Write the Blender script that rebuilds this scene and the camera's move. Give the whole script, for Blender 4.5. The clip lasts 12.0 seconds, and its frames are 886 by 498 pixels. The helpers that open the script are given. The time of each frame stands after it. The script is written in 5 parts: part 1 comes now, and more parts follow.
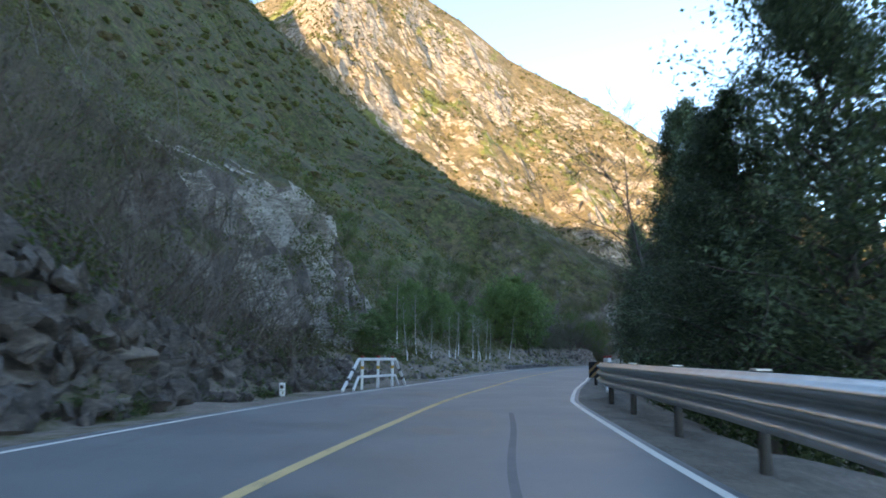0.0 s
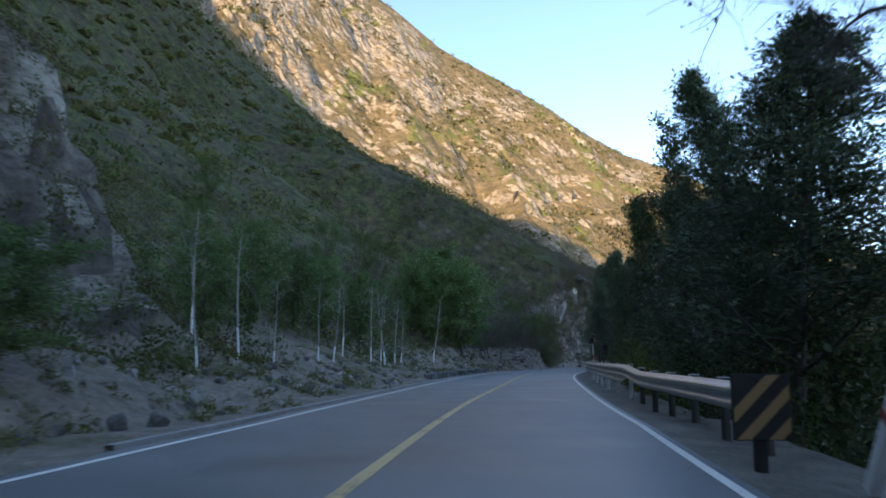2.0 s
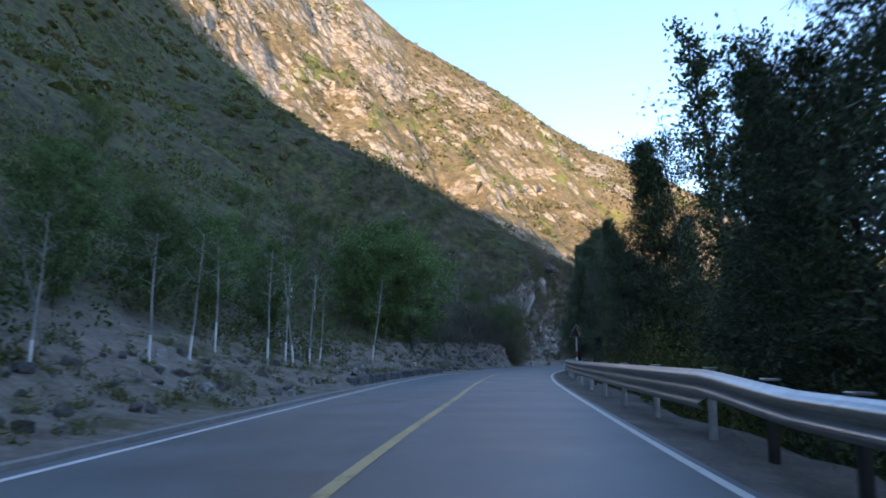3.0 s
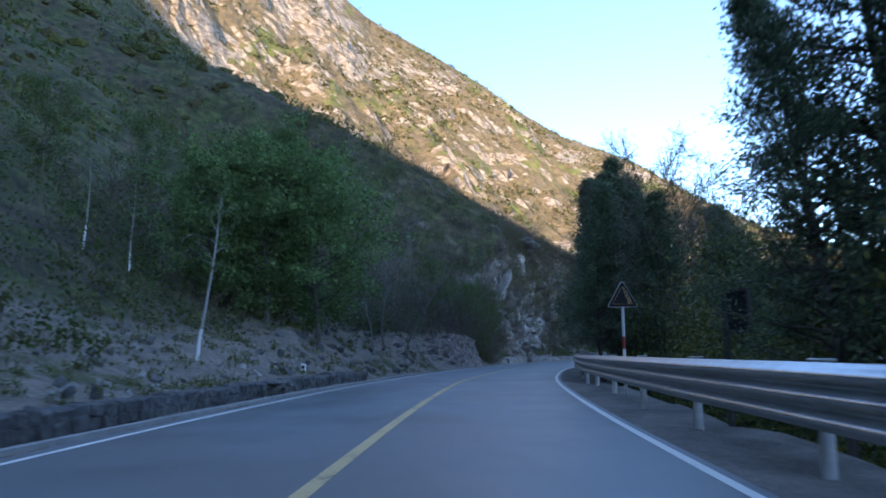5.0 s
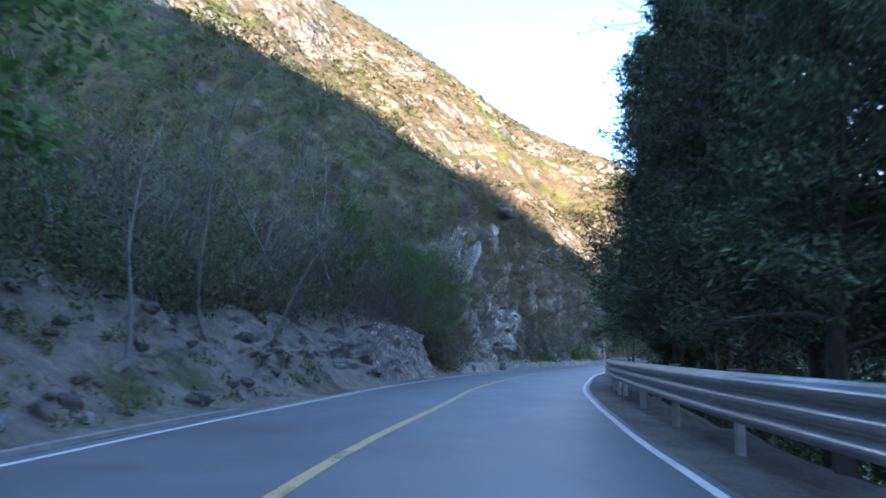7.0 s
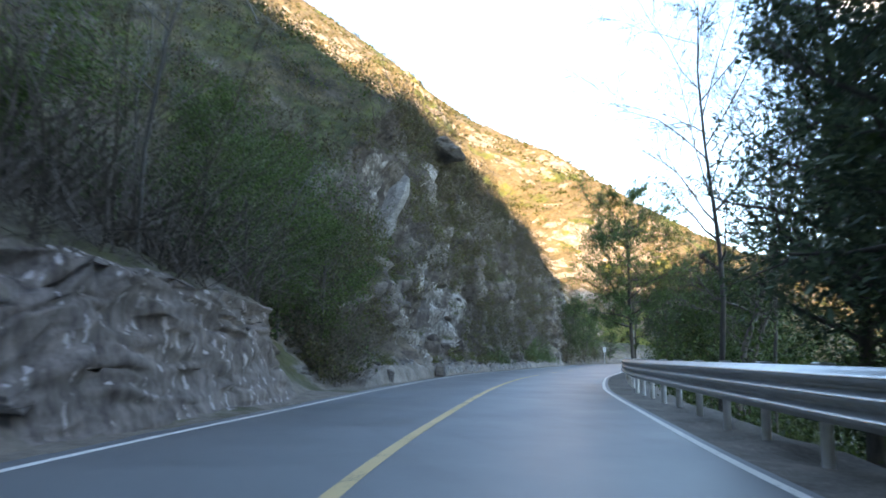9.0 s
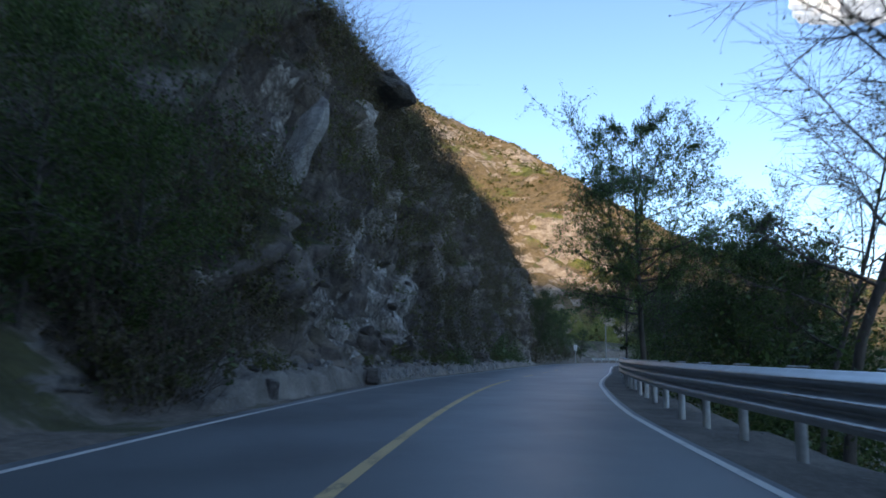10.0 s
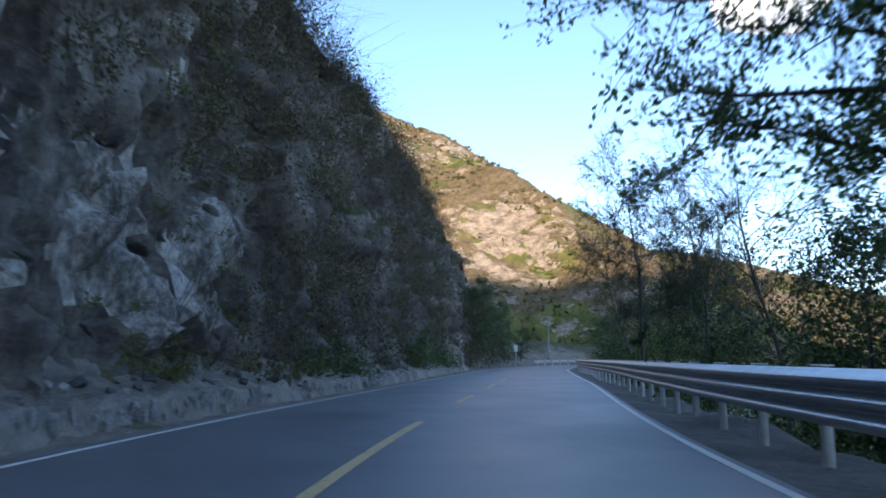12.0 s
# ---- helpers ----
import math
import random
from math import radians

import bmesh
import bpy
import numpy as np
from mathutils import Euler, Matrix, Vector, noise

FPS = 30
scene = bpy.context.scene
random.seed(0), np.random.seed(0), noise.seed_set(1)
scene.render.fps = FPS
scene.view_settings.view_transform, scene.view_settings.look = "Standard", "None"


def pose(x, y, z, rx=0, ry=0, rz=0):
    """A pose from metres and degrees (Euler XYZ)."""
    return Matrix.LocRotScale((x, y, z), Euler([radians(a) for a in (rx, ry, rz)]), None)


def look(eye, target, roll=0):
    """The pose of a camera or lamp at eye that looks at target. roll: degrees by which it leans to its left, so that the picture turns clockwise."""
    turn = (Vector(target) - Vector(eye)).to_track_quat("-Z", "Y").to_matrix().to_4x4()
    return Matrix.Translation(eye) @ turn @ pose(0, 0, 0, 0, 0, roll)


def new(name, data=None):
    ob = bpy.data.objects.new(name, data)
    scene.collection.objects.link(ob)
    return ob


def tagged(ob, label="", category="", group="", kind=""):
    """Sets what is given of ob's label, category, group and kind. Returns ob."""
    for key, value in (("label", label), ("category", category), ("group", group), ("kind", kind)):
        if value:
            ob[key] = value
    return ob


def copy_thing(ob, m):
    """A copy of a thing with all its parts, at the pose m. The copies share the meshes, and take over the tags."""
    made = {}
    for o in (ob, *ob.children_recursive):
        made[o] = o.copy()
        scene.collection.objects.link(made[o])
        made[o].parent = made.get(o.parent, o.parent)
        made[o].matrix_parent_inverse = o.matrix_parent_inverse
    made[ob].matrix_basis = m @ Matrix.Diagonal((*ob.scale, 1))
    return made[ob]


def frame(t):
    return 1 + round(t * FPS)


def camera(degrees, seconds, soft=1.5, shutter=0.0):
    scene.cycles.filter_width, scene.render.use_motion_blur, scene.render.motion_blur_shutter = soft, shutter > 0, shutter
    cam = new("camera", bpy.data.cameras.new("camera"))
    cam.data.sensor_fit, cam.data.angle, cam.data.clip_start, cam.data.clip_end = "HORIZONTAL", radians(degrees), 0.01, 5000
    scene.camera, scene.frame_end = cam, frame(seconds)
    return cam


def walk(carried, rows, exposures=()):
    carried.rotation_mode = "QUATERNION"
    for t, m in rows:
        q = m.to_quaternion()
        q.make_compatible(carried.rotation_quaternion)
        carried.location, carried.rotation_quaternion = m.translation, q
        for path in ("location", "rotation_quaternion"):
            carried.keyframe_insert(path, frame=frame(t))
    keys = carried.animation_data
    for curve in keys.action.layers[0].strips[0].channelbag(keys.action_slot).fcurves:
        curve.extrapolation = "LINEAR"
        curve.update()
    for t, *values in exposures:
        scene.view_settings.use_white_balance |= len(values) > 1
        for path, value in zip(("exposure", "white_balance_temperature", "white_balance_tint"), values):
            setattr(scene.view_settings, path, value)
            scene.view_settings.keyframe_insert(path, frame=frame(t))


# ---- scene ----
# ---------- camera ----------
cam = camera(61.5, 12.0, soft=1.75, shutter=0.25)
# seconds, x, y, z, yaw, pitch, roll
ROWS = [
    (0, -0.052, 0.016, 1.166, 0.04, 8.24, 0.42),
    (0.5, 0.414, 6.885, 1.168, -0.72, 8.53, 0.34),
    (1, 0.984, 13.639, 1.206, -1.94, 8.31, 0.50),
    (1.5, 1.707, 19.931, 1.120, -3.67, 8.25, 0.33),
    (2, 2.688, 26.189, 1.141, -5.35, 8.47, -0.02),
    (2.5, 3.778, 32.314, 1.164, -6.80, 8.44, 0.07),
    (3, 4.979, 38.257, 1.176, -8.22, 8.22, 0.18),
    (5, 10.055, 60.039, 1.108, -10.56, 7.96, -0.52),
    (5.5, 11.487, 65.978, 1.123, -10.95, 8.10, -0.61),
    (6, 13.075, 71.799, 1.165, -11.53, 8.29, -0.48),
    (6.5, 14.572, 77.500, 1.183, -12.28, 8.29, 0.34),
    (7, 16.050, 82.642, 1.169, -13.27, 8.08, 0.57),
    (9, 22.477, 102.865, 1.105, -18.12, 8.13, 0.90),
    (9.5, 24.619, 107.988, 1.163, -19.56, 8.14, 1.26),
    (10, 27.057, 113.110, 1.161, -20.78, 8.05, 0.89),
    (10.5, 29.610, 118.334, 1.177, -21.93, 8.00, 0.61),
    (11, 31.987, 123.151, 1.154, -23.41, 8.19, 0.47),
    (11.5, 34.467, 127.860, 1.149, -24.76, 8.39, 0.10),
    (12, 36.866, 132.359, 1.164, -26.13, 8.37, -0.09),
]


def aim(x, y, z, yaw, pitch, roll):
    way = Matrix.Rotation(radians(yaw), 3, "Z") @ Vector((0, math.cos(radians(pitch)), math.sin(radians(pitch))))
    eye = Vector((x, y, z))
    return look(eye, eye + way, roll)


EXPOSURES = [
    (0.0, 2.25, 7300, 8), (1.0, 2.13, 7500, 9), (1.5, 2.1, 7500, 9), (2.0, 1.65, 7000, 11), (2.5, 1.72, 6700, 13), (3.2, 1.78, 6300, 14), (5.0, 1.9, 5900, 14), (6.0, 1.45, 5900, 17), (6.6, 1.97, 6500, 11), (7.0, 2.55, 5900, 12), (7.2, 2.62, 6300, 11), (8.8, 2.8, 7600, 10), (9.0, 2.7, 7700, 10), (9.3, 1.65, 7000, 9), (9.7, 1.1, 6500, 10), (10.5, 1.02, 6200, 11), (11.0, 1.17, 6500, 11), (11.5, 1.58, 7000, 9), (12.0, 1.5, 6200, 12),
]
walk(cam, [(r[0], aim(*r[1:])) for r in ROWS], EXPOSURES)

# ---------- sky and sun ----------
SUN_ELEVATION, SUN_FROM = 20.0, (-0.573, -0.819)
world = bpy.data.worlds.new("sky")
scene.world = world
world.use_nodes = True
wn, wl = world.node_tree.nodes, world.node_tree.links
sky = wn.new("ShaderNodeTexSky")
sky.sky_type, sky.sun_disc = "NISHITA", False
sky.sun_elevation = radians(SUN_ELEVATION)
sky.sun_rotation = math.atan2(SUN_FROM[0], SUN_FROM[1])
sky.altitude, sky.air_density, sky.dust_density, sky.ozone_density = 700, 0.95, 0.35, 2.6
wl.new(sky.outputs[0], wn["Background"].inputs[0])
wn["Background"].inputs[1].default_value = 0.15
sun = new("sun", bpy.data.lights.new("sun", "SUN"))
sun.data.energy, sun.data.angle, sun.data.color = 2.7, radians(0.5), (1.0, 0.80, 0.55)
flat = math.hypot(*SUN_FROM)
toward = Vector((SUN_FROM[0] / flat * math.cos(radians(SUN_ELEVATION)), SUN_FROM[1] / flat * math.cos(radians(SUN_ELEVATION)), math.sin(radians(SUN_ELEVATION))))
sun.rotation_mode = "QUATERNION"
sun.rotation_quaternion = toward.to_track_quat("Z", "Y")
sun.location = toward * 900
tagged(sun, "low warm evening sun", "sun")

# ---------- materials ----------


def material(name, roughness=0.8, metallic=0.0):
    m = bpy.data.materials.new(name)
    m.use_nodes = True
    b = m.node_tree.nodes["Principled BSDF"]
    b.inputs["Roughness"].default_value, b.inputs["Metallic"].default_value = roughness, metallic
    return m, m.node_tree.nodes, m.node_tree.links, b


def coords(n, l, scale=(1, 1, 1)):
    geo = n.new("ShaderNodeNewGeometry")
    mp = n.new("ShaderNodeMapping")
    mp.inputs["Scale"].default_value = scale
    l.new(geo.outputs["Position"], mp.inputs[0])
    return mp.outputs[0]


def noise_tex(n, l, vec, scale, detail=6, rough=0.6, distortion=0.0):
    t = n.new("ShaderNodeTexNoise")
    t.inputs["Scale"].default_value, t.inputs["Detail"].default_value = scale, detail
    t.inputs["Roughness"].default_value, t.inputs["Distortion"].default_value = rough, distortion
    l.new(vec, t.inputs["Vector"])
    return t.outputs["Fac"]


def noise_colour(n, l, vec, scale):
    t = n.new("ShaderNodeTexNoise")
    t.inputs["Scale"].default_value, t.inputs["Detail"].default_value = scale, 4
    l.new(vec, t.inputs["Vector"])
    return t.outputs["Color"]


def ramp(n, l, fac, stops):
    r = n.new("ShaderNodeValToRGB")
    e = r.color_ramp.elements
    while len(e) < len(stops):
        e.new(0.5)
    for k, (at, c) in enumerate(stops):
        e[k].position = at
        e[k].color = (*c, 1) if len(c) == 3 else c
    l.new(fac, r.inputs[0])
    return r.outputs[0]


def mix(n, l, fac, a, b, how="MIX"):
    x = n.new("ShaderNodeMix")
    x.data_type, x.blend_type = "RGBA", how
    for socket, v in ((x.inputs[0], fac), (x.inputs[6], a), (x.inputs[7], b)):
        if isinstance(v, (int, float)):
            socket.default_value = v
        elif isinstance(v, tuple):
            socket.default_value = (*v, 1)
        else:
            l.new(v, socket)
    return x.outputs[2]


def step(n, l, value, lo, hi):
    r = n.new("ShaderNodeMapRange")
    r.interpolation_type = "SMOOTHSTEP"
    r.inputs[1].default_value, r.inputs[2].default_value = lo, hi
    l.new(value, r.inputs[0])
    return r.outputs[0]


def times(n, l, a, b, how="MULTIPLY"):
    x = n.new("ShaderNodeMath")
    x.operation = how
    for s, v in zip(x.inputs, (a, b)):
        if isinstance(v, (int, float)):
            s.default_value = v
        else:
            l.new(v, s)
    return x.outputs[0]


def bump(n, l, b, height, strength, distance):
    x = n.new("ShaderNodeBump")
    x.inputs["Strength"].default_value, x.inputs["Distance"].default_value = strength, distance
    l.new(height, x.inputs["Height"])
    l.new(x.outputs[0], b.inputs["Normal"])


def up_part(n, l):
    g = n.new("ShaderNodeNewGeometry")
    s = n.new("ShaderNodeSeparateXYZ")
    l.new(g.outputs["Normal"], s.inputs[0])
    return s.outputs[2]


def make_asphalt():
    m, n, l, b = material("asphalt", 0.55)
    v = coords(n, l)
    fine = noise_tex(n, l, v, 60, 4, 0.7)
    large = noise_tex(n, l, v, 0.35, 5, 0.6)
    streak = noise_tex(n, l, coords(n, l, (1.6, 0.12, 1)), 1.0, 4, 0.55)
    c = ramp(n, l, large, [(0.3, (0.110, 0.119, 0.118)), (0.7, (0.190, 0.203, 0.200))])
    c = mix(n, l, times(n, l, step(n, l, streak, 0.5, 0.72), 0.45), c, (0.110, 0.108, 0.100))
    c = mix(n, l, 0.35, c, ramp(n, l, fine, [(0.3, (0.06, 0.06, 0.064)), (0.7, (0.22, 0.22, 0.225))]))
    l.new(c, b.inputs["Base Color"])
    l.new(ramp(n, l, large, [(0.3, (0.34,) * 3), (0.7, (0.52,) * 3)]), b.inputs["Roughness"])
    bump(n, l, b, fine, 0.25, 0.005)
    return m


def make_paint(name, colour, worn, wear=0.35):
    m, n, l, b = material(name, 0.65)
    v = coords(n, l)
    chips = noise_tex(n, l, v, 14, 8, 0.75)
    large = noise_tex(n, l, v, 0.8, 4, 0.6)
    both = times(n, l, chips, large, "ADD")
    c = mix(n, l, step(n, l, both, 1.32 - wear, 1.55 - wear), colour, worn)
    l.new(c, b.inputs["Base Color"])
    bump(n, l, b, chips, 0.2, 0.003)
    return m


def make_plain(name, colour, roughness=0.6, metallic=0.0, vary=0.25, scale=3.0, relief=0.1):
    m, n, l, b = material(name, roughness, metallic)
    v = coords(n, l)
    a, f = noise_tex(n, l, v, scale, 6, 0.65), noise_tex(n, l, v, scale * 14, 4, 0.6)
    dark = tuple(x * (1 - vary) for x in colour)
    light = tuple(min(1, x * (1 + vary * 0.6)) for x in colour)
    c = ramp(n, l, a, [(0.3, dark), (0.7, light)])
    c = mix(n, l, 0.25, c, ramp(n, l, f, [(0.3, dark), (0.7, light)]))
    l.new(c, b.inputs["Base Color"])
    bump(n, l, b, f, relief, 0.01)
    return m


def make_gravel(name, k=1.0):
    """Dusty compacted earth with grit and small pale stones; k lightens it."""
    m, n, l, b = material(name, 0.95)
    v = coords(n, l)
    a, f = noise_tex(n, l, v, 0.6, 8, 0.65), noise_tex(n, l, v, 14, 8, 0.75)
    c = ramp(n, l, a, [(0.32, (0.065 * k, 0.054 * k, 0.043 * k)), (0.5, (0.15 * k, 0.13 * k, 0.106 * k)), (0.7, (0.28 * k, 0.245 * k, 0.205 * k))])
    c = mix(n, l, 0.45, c, ramp(n, l, f, [(0.34, (0.04, 0.034, 0.027)), (0.52, (0.14, 0.12, 0.098)), (0.68, (0.40, 0.365, 0.32))]))
    l.new(c, b.inputs["Base Color"])
    bump(n, l, b, f, 0.8, 0.03)
    return m


def make_bedded():
    """Pale bedded rock: level layers, dark joints, cream and brown weathering."""
    m, n, l, b = material("pale_bedded_rock", 0.92)
    v = coords(n, l)
    bed = noise_tex(n, l, coords(n, l, (0.55, 0.55, 2.6)), 1.1, 9, 0.72, 0.4)
    fine = noise_tex(n, l, coords(n, l, (1.0, 1.0, 2.0)), 4.5, 9, 0.74)
    big = noise_tex(n, l, v, 0.28, 5, 0.6)
    c = ramp(n, l, bed, [(0.36, (0.055, 0.047, 0.040)), (0.45, (0.20, 0.18, 0.155)), (0.53, (0.40, 0.37, 0.32)), (0.65, (0.62, 0.585, 0.52))])
    c = mix(n, l, 0.4, c, ramp(n, l, fine, [(0.36, (0.05, 0.043, 0.036)), (0.5, (0.26, 0.235, 0.20)), (0.66, (0.56, 0.53, 0.47))]))
    c = mix(n, l, times(n, l, step(n, l, big, 0.52, 0.64), 0.7), c, (0.11, 0.09, 0.072))
    l.new(c, b.inputs["Base Color"])
    bump(n, l, b, times(n, l, bed, times(n, l, fine, 0.6), "ADD"), 1.0, 0.25)
    return m


def make_rock(name="grey_rock", dark=(0.035, 0.033, 0.032), mid=(0.12, 0.114, 0.108), light=(0.29, 0.28, 0.26), size=1.0, tall=1.6, sharp=1.0):
    m, n, l, b = material(name, 0.9)
    v = coords(n, l, (size, size, size * tall))
    a = noise_tex(n, l, v, 0.6, 9, 0.7)
    f = noise_tex(n, l, v, 4.0, 9, 0.72)
    vo = n.new("ShaderNodeTexVoronoi")
    vo.feature = "DISTANCE_TO_EDGE"
    vo.inputs["Scale"].default_value = 0.9
    l.new(mix(n, l, 0.6, v, noise_colour(n, l, v, 0.9)), vo.inputs["Vector"])
    crack = times(n, l, times(n, l, step(n, l, vo.outputs["Distance"], 0.0, 0.05), 0.35), 0.65, "ADD")
    c = ramp(n, l, a, [(0.5 - 0.18 * sharp, dark), (0.5, mid), (0.5 + 0.18 * sharp, light)])
    c = mix(n, l, 0.5, c, ramp(n, l, f, [(0.52 - 0.18 * sharp, dark), (0.52, mid), (0.52 + 0.18 * sharp, light)]))
    c = mix(n, l, times(n, l, times(n, l, crack, -1.0, "MULTIPLY"), 1.0, "ADD"), c, dark)
    l.new(c, b.inputs["Base Color"])
    h = times(n, l, times(n, l, f, 0.7), times(n, l, crack, 0.35), "ADD")
    bump(n, l, b, h, 0.9, 0.22 / size)
    return m


def make_mottled(name):
    """Rough split rock: brown-grey ground with pale pinkish chips and dark upright joints."""
    m, n, l, b = material(name, 0.92)
    v = coords(n, l)
    up = coords(n, l, (1.5, 1.5, 0.5))
    big, mid = noise_tex(n, l, v, 0.5, 6, 0.6), noise_tex(n, l, up, 2.4, 9, 0.72)
    c = ramp(n, l, mid, [(0.34, (0.070, 0.054, 0.045)), (0.5, (0.185, 0.150, 0.128)), (0.68, (0.33, 0.280, 0.245))])
    vo = n.new("ShaderNodeTexVoronoi")
    vo.inputs["Scale"].default_value = 5.5
    l.new(mix(n, l, 0.25, up, noise_colour(n, l, v, 4.0)), vo.inputs["Vector"])
    tone = n.new("ShaderNodeSeparateColor")
    l.new(vo.outputs["Color"], tone.inputs[0])
    chip = times(n, l, step(n, l, times(n, l, tone.outputs[0], times(n, l, big, 1.1), "ADD"), 1.12, 1.3), step(n, l, times(n, l, vo.outputs["Distance"], -1.0), -0.42, -0.25))
    c = mix(n, l, chip, c, (0.50, 0.44, 0.41))
    l.new(c, b.inputs["Base Color"])
    bump(n, l, b, times(n, l, mid, times(n, l, chip, 0.25), "ADD"), 0.8, 0.06)
    return m


def make_hillside():
    m, n, l, b = material("hillside_earth_and_rock", 0.95)
    v = coords(n, l)
    a, f = noise_tex(n, l, v, 0.09, 8, 0.66), noise_tex(n, l, v, 1.6, 10, 0.72)
    g = noise_tex(n, l, v, 0.25, 8, 0.7)
    fine = noise_tex(n, l, v, 7.0, 8, 0.7)
    earth = ramp(n, l, f, [(0.3, (0.100, 0.080, 0.060)), (0.52, (0.225, 0.184, 0.142)), (0.75, (0.37, 0.315, 0.25))])
    earth = mix(n, l, 0.4, earth, ramp(n, l, fine, [(0.35, (0.066, 0.054, 0.041)), (0.55, (0.205, 0.170, 0.135)), (0.72, (0.45, 0.39, 0.325))]))
    green = ramp(n, l, f, [(0.3, (0.052, 0.050, 0.020)), (0.7, (0.130, 0.122, 0.050))])
    ground = mix(n, l, step(n, l, g, 0.52, 0.62), earth, green)
    # plant cover begins above the bare bank
    wild = ramp(n, l, fine, [(0.3, (0.024, 0.021, 0.011)), (0.5, (0.066, 0.055, 0.027)), (0.72, (0.135, 0.108, 0.060))])
    wild = mix(n, l, step(n, l, g, 0.42, 0.56), wild, ramp(n, l, f, [(0.3, (0.028, 0.034, 0.009)), (0.7, (0.082, 0.094, 0.026))]))
    tuft = noise_tex(n, l, v, 0.75, 8, 0.7)
    wild = mix(n, l, 1.0, wild, ramp(n, l, tuft, [(0.36, (0.30, 0.29, 0.28)), (0.5, (0.85, 0.85, 0.85)), (0.64, (1.6, 1.6, 1.5))]), "MULTIPLY")
    pos = n.new("ShaderNodeSeparateXYZ")
    l.new(v, pos.inputs[0])
    high = times(n, l, pos.outputs[2], times(n, l, a, 6.0), "ADD")
    ground = mix(n, l, step(n, l, high, 4.6, 6.6), ground, wild)
    tallv = coords(n, l, (1.0, 1.0, 0.45))
    r1 = noise_tex(n, l, tallv, 0.42, 10, 0.74)
    r2 = noise_tex(n, l, coords(n, l, (0.8, 0.8, 1.8)), 2.2, 8, 0.7)
    vo = n.new("ShaderNodeTexVoronoi")
    vo.feature = "DISTANCE_TO_EDGE"
    vo.inputs["Scale"].default_value = 1.15
    l.new(mix(n, l, 0.6, coords(n, l, (1, 1, 0.55)), noise_colour(n, l, v, 0.8)), vo.inputs["Vector"])
    crack = times(n, l, times(n, l, step(n, l, vo.outputs["Distance"], 0.0, 0.07), 0.5), 0.5, "ADD")
    rock = ramp(n, l, r1, [(0.34, (0.026, 0.022, 0.018)), (0.46, (0.095, 0.078, 0.066)), (0.54, (0.22, 0.19, 0.163)), (0.64, (0.48, 0.44, 0.39))])
    rock = mix(n, l, 0.45, rock, ramp(n, l, r2, [(0.36, (0.024, 0.020, 0.017)), (0.5, (0.078, 0.065, 0.055)), (0.70, (0.25, 0.225, 0.195))]))
    rock = mix(n, l, times(n, l, times(n, l, crack, -0.75), 0.75, "ADD"), rock, (0.016, 0.015, 0.015))
    steep = times(n, l, up_part(n, l), times(n, l, a, 0.5), "ADD")
    steep = times(n, l, steep, times(n, l, step(n, l, pos.outputs[2], 16.0, 34.0), 0.16), "ADD")
    c = mix(n, l, step(n, l, steep, 0.74, 0.92), rock, ground)
    l.new(c, b.inputs["Base Color"])
    h = times(n, l, times(n, l, f, 0.5), times(n, l, r2, 0.6), "ADD")
    bump(n, l, b, times(n, l, h, times(n, l, crack, 0.3), "ADD"), 1.0, 0.16)
    return m


def make_mountain():
    """Dry brown scrub and yellow-green grass with clustered cream outcrops and dark noise flecks."""
    m, n, l, b = material("mountain_rock_and_scrub", 0.95)
    v = coords(n, l)
    a = noise_tex(n, l, v, 0.014, 8, 0.62)
    g = noise_tex(n, l, coords(n, l, (1.3, 0.7, 0.8)), 0.026, 9, 0.68)
    f = noise_tex(n, l, v, 0.17, 10, 0.75)
    q = noise_tex(n, l, v, 0.60, 8, 0.72)
    r1 = noise_tex(n, l, v, 0.075, 10, 0.74, 0.35)
    r2 = noise_tex(n, l, coords(n, l, (0.8, 0.8, 1.5)), 0.33, 9, 0.75)
    rock = ramp(n, l, r2, [(0.36, (0.095, 0.068, 0.048)), (0.46, (0.30, 0.225, 0.16)), (0.54, (0.50, 0.40, 0.30)), (0.68, (0.66, 0.56, 0.44))])
    rock = mix(n, l, 0.3, rock, ramp(n, l, q, [(0.36, (0.08, 0.055, 0.04)), (0.5, (0.34, 0.26, 0.19)), (0.64, (0.62, 0.52, 0.41))]))
    scrub = ramp(n, l, f, [(0.34, (0.060, 0.048, 0.020)), (0.47, (0.185, 0.130, 0.058)), (0.62, (0.34, 0.24, 0.125))])
    scrub = mix(n, l, 0.4, scrub, ramp(n, l, q, [(0.36, (0.045, 0.038, 0.016)), (0.5, (0.19, 0.135, 0.062)), (0.66, (0.38, 0.275, 0.15))]))
    grass = ramp(n, l, f, [(0.34, (0.070, 0.078, 0.016)), (0.62, (0.230, 0.235, 0.050))])
    low = mix(n, l, step(n, l, g, 0.53, 0.60), scrub, grass)
    mask = times(n, l, times(n, l, times(n, l, r1, 0.8), times(n, l, a, 0.9), "ADD"), times(n, l, up_part(n, l), -0.55), "ADD")
    c = mix(n, l, step(n, l, mask, 0.545, 0.60), low, rock)
    l.new(c, b.inputs["Base Color"])
    bump(n, l, b, times(n, l, times(n, l, r1, 0.5), times(n, l, f, 0.6), "ADD"), 1.0, 3.5)
    return m


